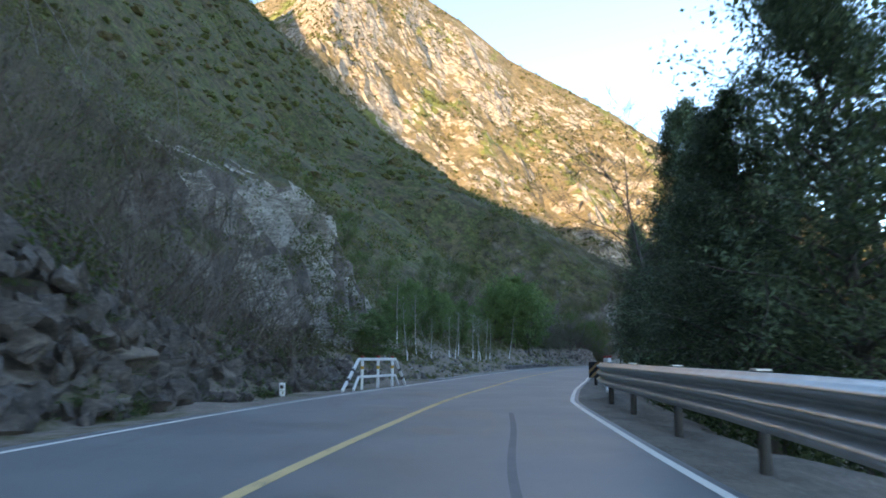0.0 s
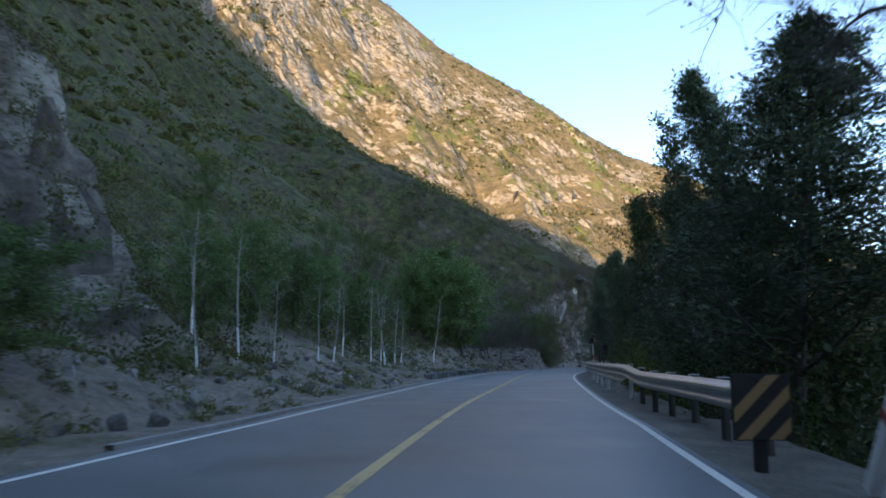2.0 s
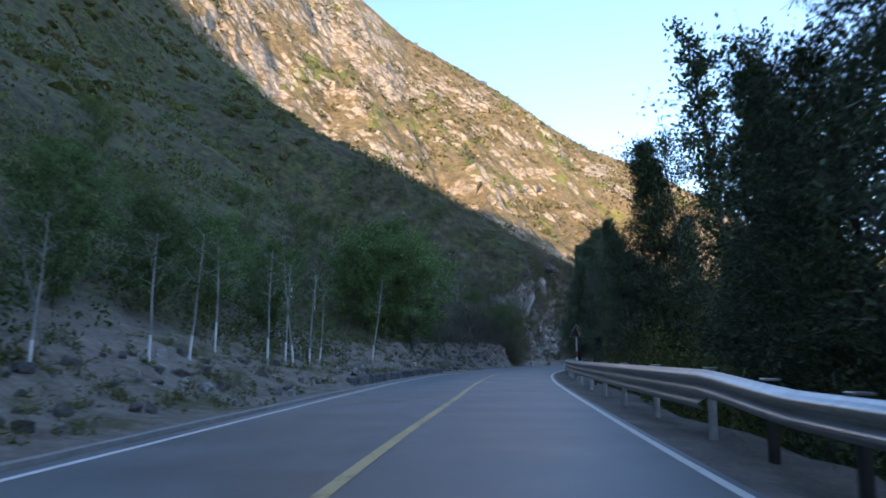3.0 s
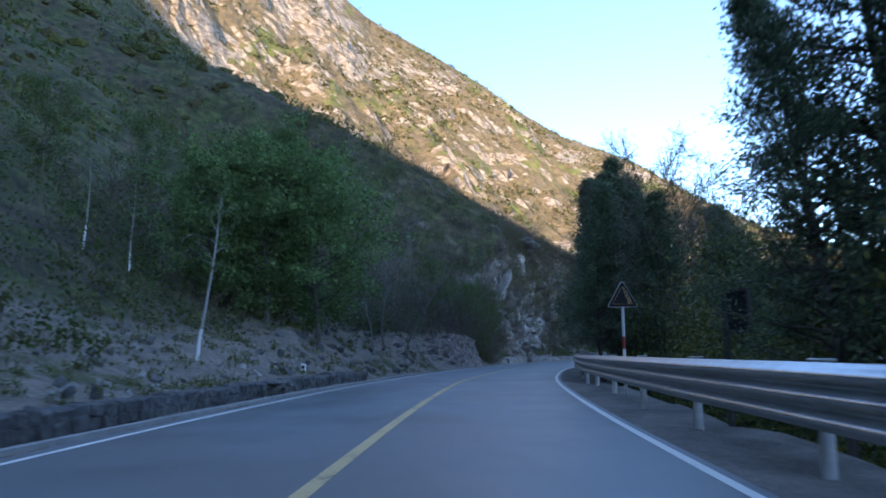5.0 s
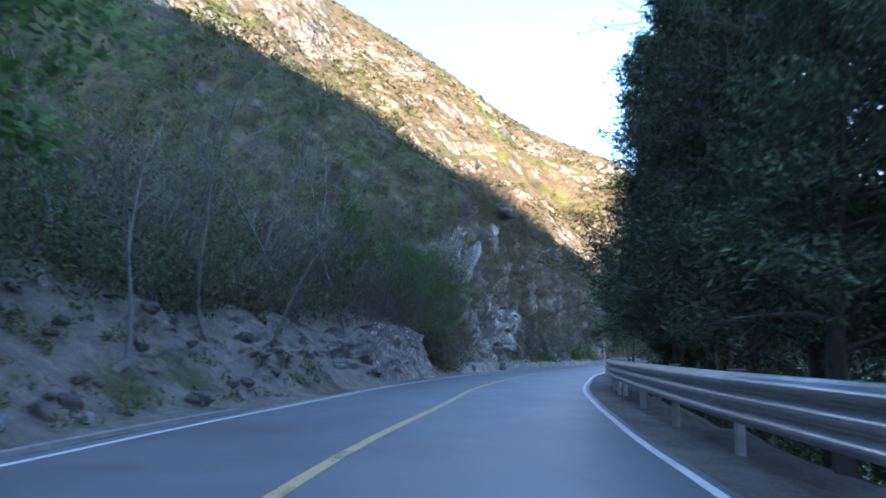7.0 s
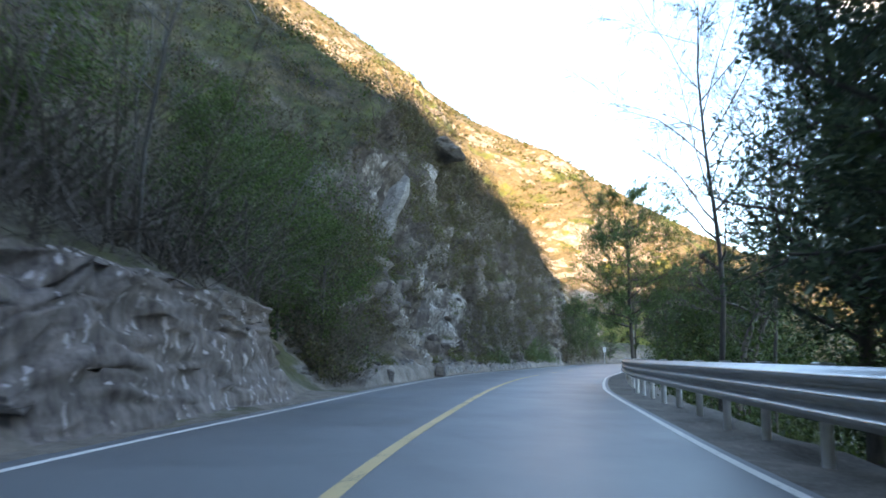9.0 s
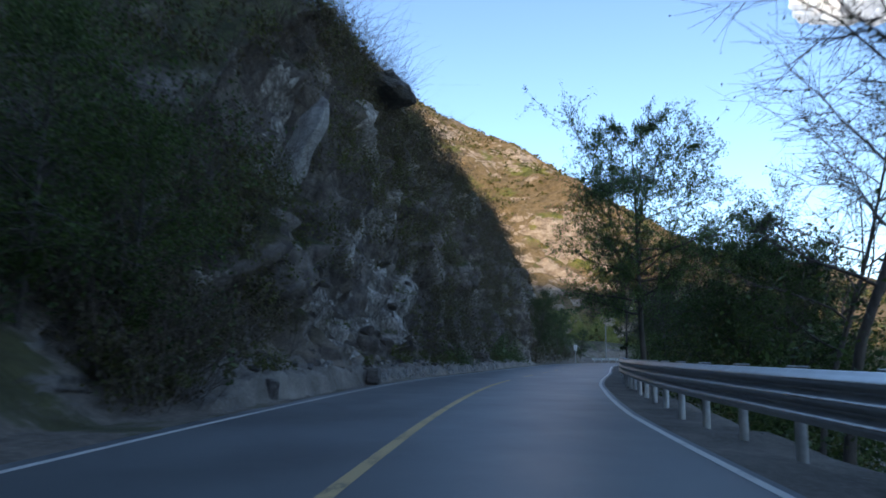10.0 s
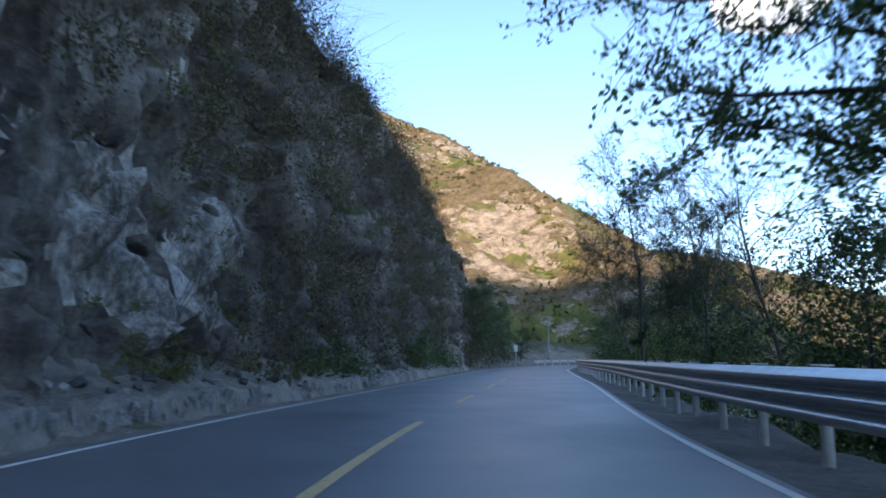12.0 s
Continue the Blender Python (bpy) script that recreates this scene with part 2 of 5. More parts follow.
def make_leaf(name, colours, rough=0.55, glow=0.25):
    m, n, l, b = material(name, rough)
    g = n.new("ShaderNodeNewGeometry")
    c = ramp(n, l, g.outputs["Random Per Island"], [(k / max(1, len(colours) - 1), c) for k, c in enumerate(colours)])
    o = n.new("ShaderNodeObjectInfo")
    hs = n.new("ShaderNodeHueSaturation")
    l.new(times(n, l, times(n, l, o.outputs["Random"], 0.5), 0.75, "ADD"), hs.inputs["Value"])
    l.new(c, hs.inputs["Color"])
    l.new(hs.outputs[0], b.inputs["Base Color"])
    b.inputs["Specular IOR Level"].default_value = 0.25
    t = n.new("ShaderNodeBsdfTranslucent")
    l.new(hs.outputs[0], t.inputs[0])
    x = n.new("ShaderNodeMixShader")
    x.inputs[0].default_value = glow
    l.new(b.outputs[0], x.inputs[1])
    l.new(t.outputs[0], x.inputs[2])
    l.new(x.outputs[0], n["Material Output"].inputs[0])
    return m


def make_clump(name, colours):
    """Dense low bushes: one tone a bush, broken by fine foliage noise."""
    m, n, l, b = material(name, 0.85)
    g = n.new("ShaderNodeNewGeometry")
    c = ramp(n, l, g.outputs["Random Per Island"], [(k / (len(colours) - 1), c) for k, c in enumerate(colours)])
    v = coords(n, l)
    f, q = noise_tex(n, l, v, 2.6, 9, 0.75), noise_tex(n, l, v, 9.0, 6, 0.7)
    grain = times(n, l, times(n, l, f, 0.6), times(n, l, q, 0.4), "ADD")
    c = mix(n, l, 1.0, c, ramp(n, l, grain, [(0.36, (0.40,) * 3), (0.52, (1.0,) * 3), (0.68, (1.8,) * 3)]), "MULTIPLY")
    l.new(c, b.inputs["Base Color"])
    b.inputs["Specular IOR Level"].default_value = 0.1
    bump(n, l, b, grain, 1.0, 0.35)
    return m


def make_bark(name, dark, light, size=6.0):
    m, n, l, b = material(name, 0.9)
    v = coords(n, l, (1, 1, 0.25))
    a = noise_tex(n, l, v, size, 8, 0.7)
    l.new(ramp(n, l, a, [(0.3, dark), (0.7, light)]), b.inputs["Base Color"])
    bump(n, l, b, a, 0.7, 0.03)
    return m


ASPHALT = make_asphalt()
LINE_WHITE = make_paint("white_road_paint", (0.76, 0.73, 0.66), (0.20, 0.20, 0.20), 0.22)
LINE_YELLOW = make_paint("yellow_road_paint", (0.62, 0.44, 0.20), (0.24, 0.19, 0.12), 0.30)
GRAVEL = make_gravel("dusty_gravel", 1.25)
BANK_EARTH = make_gravel("pale_bank_earth", 1.7)
ROCK = make_rock()
ROCK_CLIFF = make_rock("pale_cliff_rock", (0.040, 0.034, 0.030), (0.27, 0.245, 0.215), (0.66, 0.625, 0.57), 1.9, 0.5, 0.65)
ROCK_DARK = make_rock("dark_broken_rock", (0.030, 0.025, 0.022), (0.105, 0.090, 0.078), (0.27, 0.24, 0.21), 1.6)
ROCK_PALE = make_rock("pale_rock", (0.15, 0.14, 0.13), (0.33, 0.315, 0.29), (0.55, 0.53, 0.50), 1.2)
HILL = make_hillside()
MOUNTAIN = make_mountain()
STEEL = make_plain("galvanised_steel", (0.53, 0.532, 0.52), 0.36, 0.88, 0.25, 4.0, 0.06)
POST_PAINT = make_plain("pale_grey_post_paint", (0.62, 0.61, 0.58), 0.7, 0.0, 0.3, 5.0, 0.1)
# near-black tone for the first two rails' posts and the notice board
POST_DARK = make_plain("dark_post_paint", (0.07, 0.066, 0.060), 0.85, 0.0, 0.4, 5.0, 0.2)
WHITE = make_paint("chipped_white_paint", (0.74, 0.74, 0.72), (0.33, 0.31, 0.28), 0.16)
RED = make_paint("faded_red_paint", (0.30, 0.035, 0.03), (0.36, 0.18, 0.15), 0.18)
AMBER = make_paint("amber_paint", (0.55, 0.30, 0.04), (0.4, 0.3, 0.2), 0.18)
BLACK = make_plain("dark_sign_paint", (0.014, 0.012, 0.012), 0.8, 0.0, 0.3, 6.0, 0.05)
YELLOW = make_paint("reflective_yellow", (0.46, 0.29, 0.13), (0.3, 0.2, 0.12), 0.18)
TAR = make_plain("old_tar", (0.125, 0.126, 0.130), 0.6, 0.0, 0.4, 1.2, 0.1)
CONCRETE = make_plain("weathered_concrete", (0.30, 0.29, 0.27), 0.92, 0.0, 0.35, 2.5, 0.4)
BARK = make_bark("grey_brown_bark", (0.04, 0.034, 0.028), (0.13, 0.115, 0.10))
BARK_PALE = make_bark("pale_grey_bark", (0.16, 0.15, 0.135), (0.36, 0.345, 0.32))
LIME = make_bark("lime_washed_bark", (0.50, 0.50, 0.48), (0.78, 0.78, 0.76))
BARK_THIN = make_bark("thin_grey_bark", (0.085, 0.078, 0.070), (0.21, 0.20, 0.185))
TWIG = make_bark("dry_twigs", (0.058, 0.047, 0.038), (0.172, 0.142, 0.116), 9.0)
PALE_FACE = make_mottled("pale_mottled_rock")
BEDDED = make_bedded()
LEAF_CONIFER = make_leaf("dark_conifer_foliage", [(0.040, 0.064, 0.039), (0.084, 0.122, 0.067), (0.138, 0.182, 0.094)], 0.55, 0.2)
LEAF_GREEN = make_leaf("fresh_green_leaves", [(0.038, 0.064, 0.016), (0.066, 0.108, 0.025), (0.108, 0.160, 0.037)])
LEAF_DARK = make_leaf("dark_green_leaves", [(0.036, 0.057, 0.024), (0.070, 0.104, 0.036), (0.112, 0.152, 0.052)])
LEAF_FRESH = make_leaf("full_green_leaves", [(0.056, 0.096, 0.036), (0.104, 0.166, 0.056), (0.158, 0.235, 0.078)], 0.5, 0.42)
LEAF_OLIVE = make_leaf("olive_brown_scrub", [(0.062, 0.058, 0.021), (0.088, 0.104, 0.026), (0.130, 0.115, 0.046), (0.076, 0.108, 0.024), (0.110, 0.084, 0.046)])
LEAF_BROWN = make_leaf("brown_cliff_shrubs", [(0.064, 0.054, 0.032), (0.110, 0.090, 0.052), (0.088, 0.096, 0.040), (0.165, 0.132, 0.084)])
LEAF_GOLD = make_leaf("yellow_green_leaves", [(0.055, 0.075, 0.018), (0.095, 0.105, 0.022), (0.15, 0.135, 0.028)])
SCRUB_FAR = make_leaf("distant_scrub", [(0.05, 0.055, 0.015), (0.10, 0.10, 0.03), (0.15, 0.12, 0.045), (0.07, 0.085, 0.02)], 0.8, 0.1)

CLUMP = make_clump("scrub_clumps", [(0.060, 0.068, 0.022), (0.095, 0.104, 0.032), (0.100, 0.080, 0.044), (0.056, 0.074, 0.020), (0.120, 0.104, 0.056), (0.075, 0.090, 0.027)])

# ---------- building helpers ----------


def mesh_ob(name, verts, faces, mat, smooth=False):
    me = bpy.data.meshes.new(name)
    verts, faces = np.asarray(verts, float), np.asarray(faces, int)
    if faces.ndim == 2:
        k = faces.shape[1]
        me.vertices.add(len(verts))
        me.vertices.foreach_set("co", verts.ravel())
        me.loops.add(faces.size)
        me.loops.foreach_set("vertex_index", faces.ravel())
        me.polygons.add(len(faces))
        me.polygons.foreach_set("loop_start", np.arange(0, faces.size, k))
        me.polygons.foreach_set("use_smooth", np.full(len(faces), smooth))
        me.update(calc_edges=True)
    for one in mat if isinstance(mat, (list, tuple)) else [mat]:
        me.materials.append(one)
    return new(name, me)


def part(name, bm, mat, parent, label=""):
    me = bpy.data.meshes.new(name)
    bm.to_mesh(me)
    bm.free()
    me.materials.append(mat)
    ob = new(name, me)
    ob.parent = parent
    return tagged(ob, label)


def child(ob, parent, label=""):
    ob.parent = parent
    return tagged(ob, label)


def empty(name, m, label, category, group=""):
    ob = new(name)
    ob.empty_display_size = 0.2
    ob.matrix_world = m
    return tagged(ob, label, category, group)


def box(bm, size, at=(0, 0, 0), turn=(0, 0, 0), bevel=0.0):
    got = bmesh.ops.create_cube(bm, size=1.0)["verts"]
    bmesh.ops.scale(bm, vec=size, verts=got)
    if bevel:
        edges = list({e for v in got for e in v.link_edges})
        got = list({v for f in bmesh.ops.bevel(bm, geom=edges, offset=bevel, segments=1, affect="EDGES")["faces"] for v in f.verts} | {v for v in got if v.is_valid})
    bmesh.ops.transform(bm, matrix=pose(*at, *turn), verts=got)
    return bm


def beam(bm, a, b, w, h, bevel=0.0):
    """A bar of section w x h from a to b."""
    a, b = Vector(a), Vector(b)
    d = b - a
    m = Matrix.Translation((a + b) / 2) @ d.to_track_quat("X", "Z").to_matrix().to_4x4()
    n0 = len(bm.verts)
    box(bm, (d.length, w, h), bevel=bevel)
    bm.verts.ensure_lookup_table()
    bmesh.ops.transform(bm, matrix=m, verts=bm.verts[n0:])
    return bm


def hash01(ix, iy, iz, seed=0):
    h = (ix * 374761393 + iy * 668265263 + iz * 2147483647 + seed * 974634777) & 0xFFFFFFFF
    h = ((h ^ (h >> 13)) * 1274126177) & 0xFFFFFFFF
    h = h ^ (h >> 16)
    return (h & 0xFFFF) / 65535.0


def vnoise(p, seed=0):
    i = np.floor(p).astype(np.int64)
    f = p - i
    f = f * f * (3 - 2 * f)
    out = 0
    for dx in (0, 1):
        for dy in (0, 1):
            for dz in (0, 1):
                w = (f[..., 0] if dx else 1 - f[..., 0]) * (f[..., 1] if dy else 1 - f[..., 1]) * (f[..., 2] if dz else 1 - f[..., 2])
                out = out + w * hash01(i[..., 0] + dx, i[..., 1] + dy, i[..., 2] + dz, seed)
    return out * 2 - 1


def fbm(p, octaves=5, gain=0.5, seed=0):
    out, amp, q = 0, 1.0, np.array(p, float)
    for k in range(octaves):
        out = out + amp * vnoise(q, seed + k)
        q, amp = q * 2.03 + 7.1, amp * gain
    return out


def blocks(p, seed=0):
    """Blocky stone relief: a random height for each jittered cell, and the distance to the cell's edge."""
    i = np.floor(p).astype(np.int64)
    best = np.full(p.shape[:-1], 9.0)
    second = best.copy()
    val = np.zeros(p.shape[:-1])
    for dx in (-1, 0, 1):
        for dy in (-1, 0, 1):
            for dz in (-1, 0, 1):
                c = i + (dx, dy, dz)
                j = np.stack([hash01(c[..., 0], c[..., 1], c[..., 2], seed + k) for k in range(3)], -1)
                d = np.linalg.norm(c + j - p, axis=-1)
                v = hash01(c[..., 0], c[..., 1], c[..., 2], seed + 9)
                near = d < best
                second = np.where(near, best, np.minimum(second, d))
                val = np.where(near, v, val)
                best = np.where(near, d, best)
    return val, second - best


def grid_faces(nu, nv):
    a = np.arange(nu * nv).reshape(nu, nv)
    return np.stack([a[:-1, :-1], a[1:, :-1], a[1:, 1:], a[:-1, 1:]], -1).reshape(-1, 4)


# ---------- the road's line ----------
# runs far back, so the unseen hill beside it shades the road
CENTRE = [
    (-6, -520), (-5, -300), (-3.6, -120), (-2.6, -40), (-2.25, 0), (-1.8, 6.5), (-0.85, 14), (0.05, 20.6), (1.7, 29.2), (4.05, 41.03), (5.62, 48.05), (8.55, 60), (11.55, 72.4),
    (14.2, 82.4), (16.95, 91.6), (20.2, 100), (23.4, 108.6), (27.4, 117.2), (32.68, 127.86), (38.5, 138.45), (43.0, 145.7),
    (54.4, 162.6), (66, 180), (82, 203), (102, 226), (130, 246), (164, 260), (220, 272),
]
# y of the line, metres from the middle to the left line and to the right line
WIDTHS = [(-520, 3.6, 3.6), (0, 3.7, 4.2), (7, 3.75, 4.15), (14, 3.8, 3.75), (21, 3.6, 3.35), (29, 3.4, 3.35), (40, 3.15, 3.65), (48, 3.2, 3.6), (60, 3.5, 3.5), (72, 3.6, 3.55),
          (82, 3.5, 3.65), (91, 3.2, 3.75), (100, 3.3, 3.6), (109, 3.2, 3.8), (117, 3.2, 3.85), (128, 3.42, 3.85), (138, 3.7, 4.15), (146, 3.9, 4.2), (163, 4.0, 4.4), (300, 4.0, 4.4)]


def smooth_line(points, spacing=0.5):
    p = [Vector((*q, 0)) for q in points]
    out = []
    for k in range(len(p) - 1):
        a, b, c, d = p[max(k - 1, 0)], p[k], p[k + 1], p[min(k + 2, len(p) - 1)]
        t1, t2 = (c - a) / max((c - a).length, 1e-6), (d - b) / max((d - b).length, 1e-6)
        length = (c - b).length
        for j in range(max(2, int(length / spacing))):
            u = j / max(2, int(length / spacing))
            h = (2 * u**3 - 3 * u**2 + 1, (u**3 - 2 * u**2 + u) * length, -2 * u**3 + 3 * u**2, (u**3 - u**2) * length)
            out.append(b * h[0] + t1 * h[1] + c * h[2] + t2 * h[3])
    out.append(p[-1])
    xy = np.array([(v.x, v.y) for v in out])
    for _ in range(40):
        xy[1:-1] = 0.25 * xy[:-2] + 0.5 * xy[1:-1] + 0.25 * xy[2:]
    return xy


LINE = smooth_line(CENTRE)
LINE_S = np.r_[0, np.cumsum(np.hypot(*np.diff(LINE, axis=0).T))]
LINE_S -= np.interp(0, LINE[:, 1], LINE_S)
S_MIN, S_MAX = LINE_S[0], LINE_S[-1]
TANGENT = np.gradient(LINE, axis=0)
TANGENT /= np.linalg.norm(TANGENT, axis=1)[:, None]


def on_road(s, side):
    """Plan of the point at s metres along the road and side metres right of its middle."""
    s = np.asarray(s, float)
    x, y = np.interp(s, LINE_S, LINE[:, 0]), np.interp(s, LINE_S, LINE[:, 1])
    tx, ty = np.interp(s, LINE_S, TANGENT[:, 0]), np.interp(s, LINE_S, TANGENT[:, 1])
    n = np.hypot(tx, ty)
    return x + side * ty / n, y - side * tx / n


def heading(s):
    tx, ty = np.interp(s, LINE_S, TANGENT[:, 0]), np.interp(s, LINE_S, TANGENT[:, 1])
    return math.degrees(math.atan2(ty, tx))


def s_of_y(y):
    return float(np.interp(y, LINE[:, 1], LINE_S))


WIDTH_S = [s_of_y(w[0]) for w in WIDTHS[:-1]] + [S_MAX]


def left_edge(s):
    return -np.interp(s, WIDTH_S, [w[1] for w in WIDTHS])


def right_edge(s):
    return np.interp(s, WIDTH_S, [w[2] for w in WIDTHS])


def strip(name, s, a, b, z, mat, thick=0.0, cuts=1):
    """A band along the road between two offsets."""
    s = np.asarray(s)
    rows = []
    for k in range(cuts + 1):
        side = a + (b - a) * k / cuts
        x, y = on_road(s, side)
        rows.append(np.stack([x, y, np.full_like(x, z)], -1))
    v = np.stack(rows, 1)
    f = grid_faces(len(s), cuts + 1)
    v = v.reshape(-1, 3)
    if thick:
        n, m = len(v), cuts + 1
        low = v.copy()
        low[:, 2] -= thick
        k = len(s)
        e1 = np.arange(k) * m
        e2 = e1 + cuts
        sides = np.concatenate([np.stack([e1[:-1], e1[:-1] + n, e1[1:] + n, e1[1:]], -1), np.stack([e2[1:], e2[1:] + n, e2[:-1] + n, e2[:-1]], -1)])
        v, f = np.concatenate([v, low]), np.concatenate([f, sides])
    return mesh_ob(name, v, f[:, ::-1], mat)

# ---------- road ----------
SS = np.arange(S_MIN, S_MAX, 1.0)
road = strip("road", SS, left_edge(SS) - 0.35, right_edge(SS) + 0.17, 0.0, ASPHALT, 0.25, 8)
tagged(road, "two-lane grey asphalt mountain road", "road", kind="structure")


def road_line(name, s0, s1, side, width, mat, label):
    s = np.arange(s0, s1 + 0.01, 0.5)
    mid = side(s)
    ob = strip(name, s, mid - width / 2, mid + width / 2, 0.005, mat)
    return tagged(ob, label, "road marking", kind="structure")


road_line("edge_line", S_MIN, S_MAX, left_edge, 0.11, LINE_WHITE, "worn white edge line on asphalt")
road_line("edge_line", S_MIN, S_MAX, right_edge, 0.115, LINE_WHITE, "worn white edge line on asphalt")
S_DASH = s_of_y(145.4)
road_line("centre_line", S_MIN, S_DASH, lambda s: 0.0 * s, 0.16, LINE_YELLOW, "faded yellow centre line on asphalt")
for k in range(12):
    at = S_DASH + 6.0 + 10.0 * k
    road_line("centre_line", at, at + 4.0, lambda s: 0.0 * s, 0.16, LINE_YELLOW, "faded yellow centre dash on asphalt")

seam_s = np.arange(3.0, 17.0, 0.5)
seam_at = np.interp(seam_s, [3, 6, 17], [2.5, 2.4, 1.95]) + 0.03 * np.sin(seam_s * 0.6)
seam = strip("tar_seam", seam_s, seam_at - 0.05, seam_at + 0.05, 0.004, TAR)
tagged(seam, "dark tar seam along the lane", "road marking", kind="structure")

edge_s = np.arange(36.0, 100.0, 0.5)
edge_at = left_edge(edge_s) - 0.42 + 0.02 * np.sin(edge_s * 0.7)
kerb = strip("kerb", edge_s, edge_at - 0.07, edge_at + 0.07, 0.07, CONCRETE, 0.2)
tagged(kerb, "low worn concrete kerb along the verge", "kerb", kind="structure")

# ---------- ground, hillside and mountain ----------
VALLEY = -6.0
# s, verge width, bank run, bank height, slope above
PROFILE = [
    (-520, 1.2, 2.2, 3.2, 0.85), (0, 1.2, 2.2, 3.2, 0.85), (14, 1.3, 2.1, 3.0, 0.85), (22, 1.7, 2.6, 2.2, 0.85), (30, 2.2, 3.0, 1.4, 0.80), (40, 1.5, 3.4, 1.25, 0.66),
    (48, 1.2, 3.4, 1.25, 0.60), (62, 1.2, 3.4, 1.25, 0.60), (80, 1.0, 3.4, 1.4, 0.62), (90, 0.9, 3.2, 1.9, 0.66), (98, 0.8, 2.8, 2.4, 0.66), (111.5, 0.7, 2.4, 2.1, 0.68), (116, 0.55, 0.7, 2.25, 0.68), (123.6, 0.6, 0.8, 2.1, 0.68), (126.4, 1.0, 2.3, 1.6, 0.68),
    (131, 1.1, 2.2, 2.0, 0.72), (135.5, 1.4, 2.0, 5.8, 0.76), (139.5, 1.5, 1.8, 10.3, 0.78), (144, 1.4, 1.3, 13.8, 0.80), (155, 1.4, 1.6, 14.8, 0.76), (172, 1.4, 2.0, 14.8, 0.72), (207.4, 1.4, 2.3, 14.6, 0.66), (225.9, 1.4, 2.4, 13.6, 0.62), (236.5, 1.4, 2.8, 9.5, 0.60), (247.1, 1.5, 3.5, 5.5, 0.58), (260.6, 1.5, 5.0, 4.0, 0.55), (400, 1.5, 5.0, 4.0, 0.55),
]
# a second rock step above the trees: s, its height
LEDGE = [(-520, 0.0), (22, 0.0), (28, 4.4), (36, 6.6), (42, 7.6), (47.5, 7.4), (51.0, 0.0), (400, 0.0)]


def profile(s):
    p = np.array(PROFILE)
    return [np.interp(s, p[:, 0], p[:, k]) for k in range(1, 5)]


def hill_points(s, d):
    """Places on the hillside, s along the road and d left of its left edge."""
    s, d = np.asarray(s, float), np.asarray(d, float)
    verge, run, high, slope = profile(s)
    wob = fbm(np.stack([s * 0.09, d * 0.02, 0 * s], -1), 4, 0.5, 3)
    verge = verge + 0.35 * wob
    u = np.clip((d - verge) / run, 0, 1)
    z = 0.10 * np.clip(d, 0, 1) * 0.5 + high * (u * u * (3 - 2 * u) * 0.5 + u * 0.5)
    out = np.maximum(d - verge - run, 0)
    out = np.where(s > 130, np.minimum(out, 12) + np.maximum(out - 12, 0) * np.interp(s, [130, 145], [1.0, 0.58]), out)
    z = z + out * slope * (0.8 + 0.2 * np.clip(out / 20, 0, 1))
    ledge = np.interp(s, *zip(*LEDGE))
    w = np.clip((d - 5.0 - 1.4 * wob) / 4.6, 0, 1)
    z = z + ledge * w * w * (3 - 2 * w) * np.clip(1.6 - (d - 8) / 20, 0, 1)
    z = z + np.interp(s, [120, 180, 240, 300], [0.62, 0.55, 0.25, 0.1]) * np.maximum(d - 62, 0)
    x, y = on_road(s, left_edge(s) - 0.30 - d)
    # the spur's far side falls away behind its crest
    ax, ay, bx, by = 52.0, 178.0, -60.0, 384.0
    ln = math.hypot(bx - ax, by - ay)
    ux, uy = (bx - ax) / ln, (by - ay) / ln
    along = (x - ax) * ux + (y - ay) * uy
    behind = (x - ax) * uy - (y - ay) * ux
    top = 22.0 + 0.50 * np.maximum(along, 0)
    cap = top - 0.55 * np.maximum(behind, 0) + np.maximum(-behind, 0) * 0.9
    z = np.where(s > 150, np.minimum(z, np.maximum(cap, high)), np.minimum(z, np.maximum(cap, high) + np.clip((150 - s) / 20, 0, 1) * 200))
    # earth and rubble heaped at the cliff's foot
    z = z + np.interp(s, [129, 134, 190, 215], [0.0, 0.75, 0.75, 0.0]) * np.clip((d - 0.5) / 1.3, 0, 1)
    # a step behind the low stone walls
    wall = np.clip(np.minimum((s - 66.5) / 2, (95 - s) / 4), 0, 1)
    z = z + wall * 0.34 * np.clip((d - 0.62) / 0.16, 0, 1) * np.clip(1 - (d - 0.9) / 4, 0, 1)
    # the long unseen ridge above: cut along the sun's slope to set the shade
    across = 0.819 * x - 0.573 * y
    shade_ridge = np.interp(across, [-330, -267, -227, -206, -185, -160, -120, 400], [330, 258, 216, 196, 176, 158, 155, 155]) - 0.364 * (0.573 * x + 0.819 * y) - 2.0
    z = np.where(d > 40, np.minimum(z, np.maximum(shade_ridge, 20.0)), z)
    p = np.stack([x, y, z], -1)
    amp = np.clip(d / 3, 0, 1) * np.clip((shade_ridge - z) / 12, 0.05, 1)
    far = np.clip(d / 60, 0, 1)
    z = z + amp * (0.35 * fbm(p * (0.35, 0.35, 0.2), 4, 0.55, 11) + far * 5.0 * fbm(p * (0.022, 0.022, 0.01), 5, 0.5, 17))
    return x, y, z


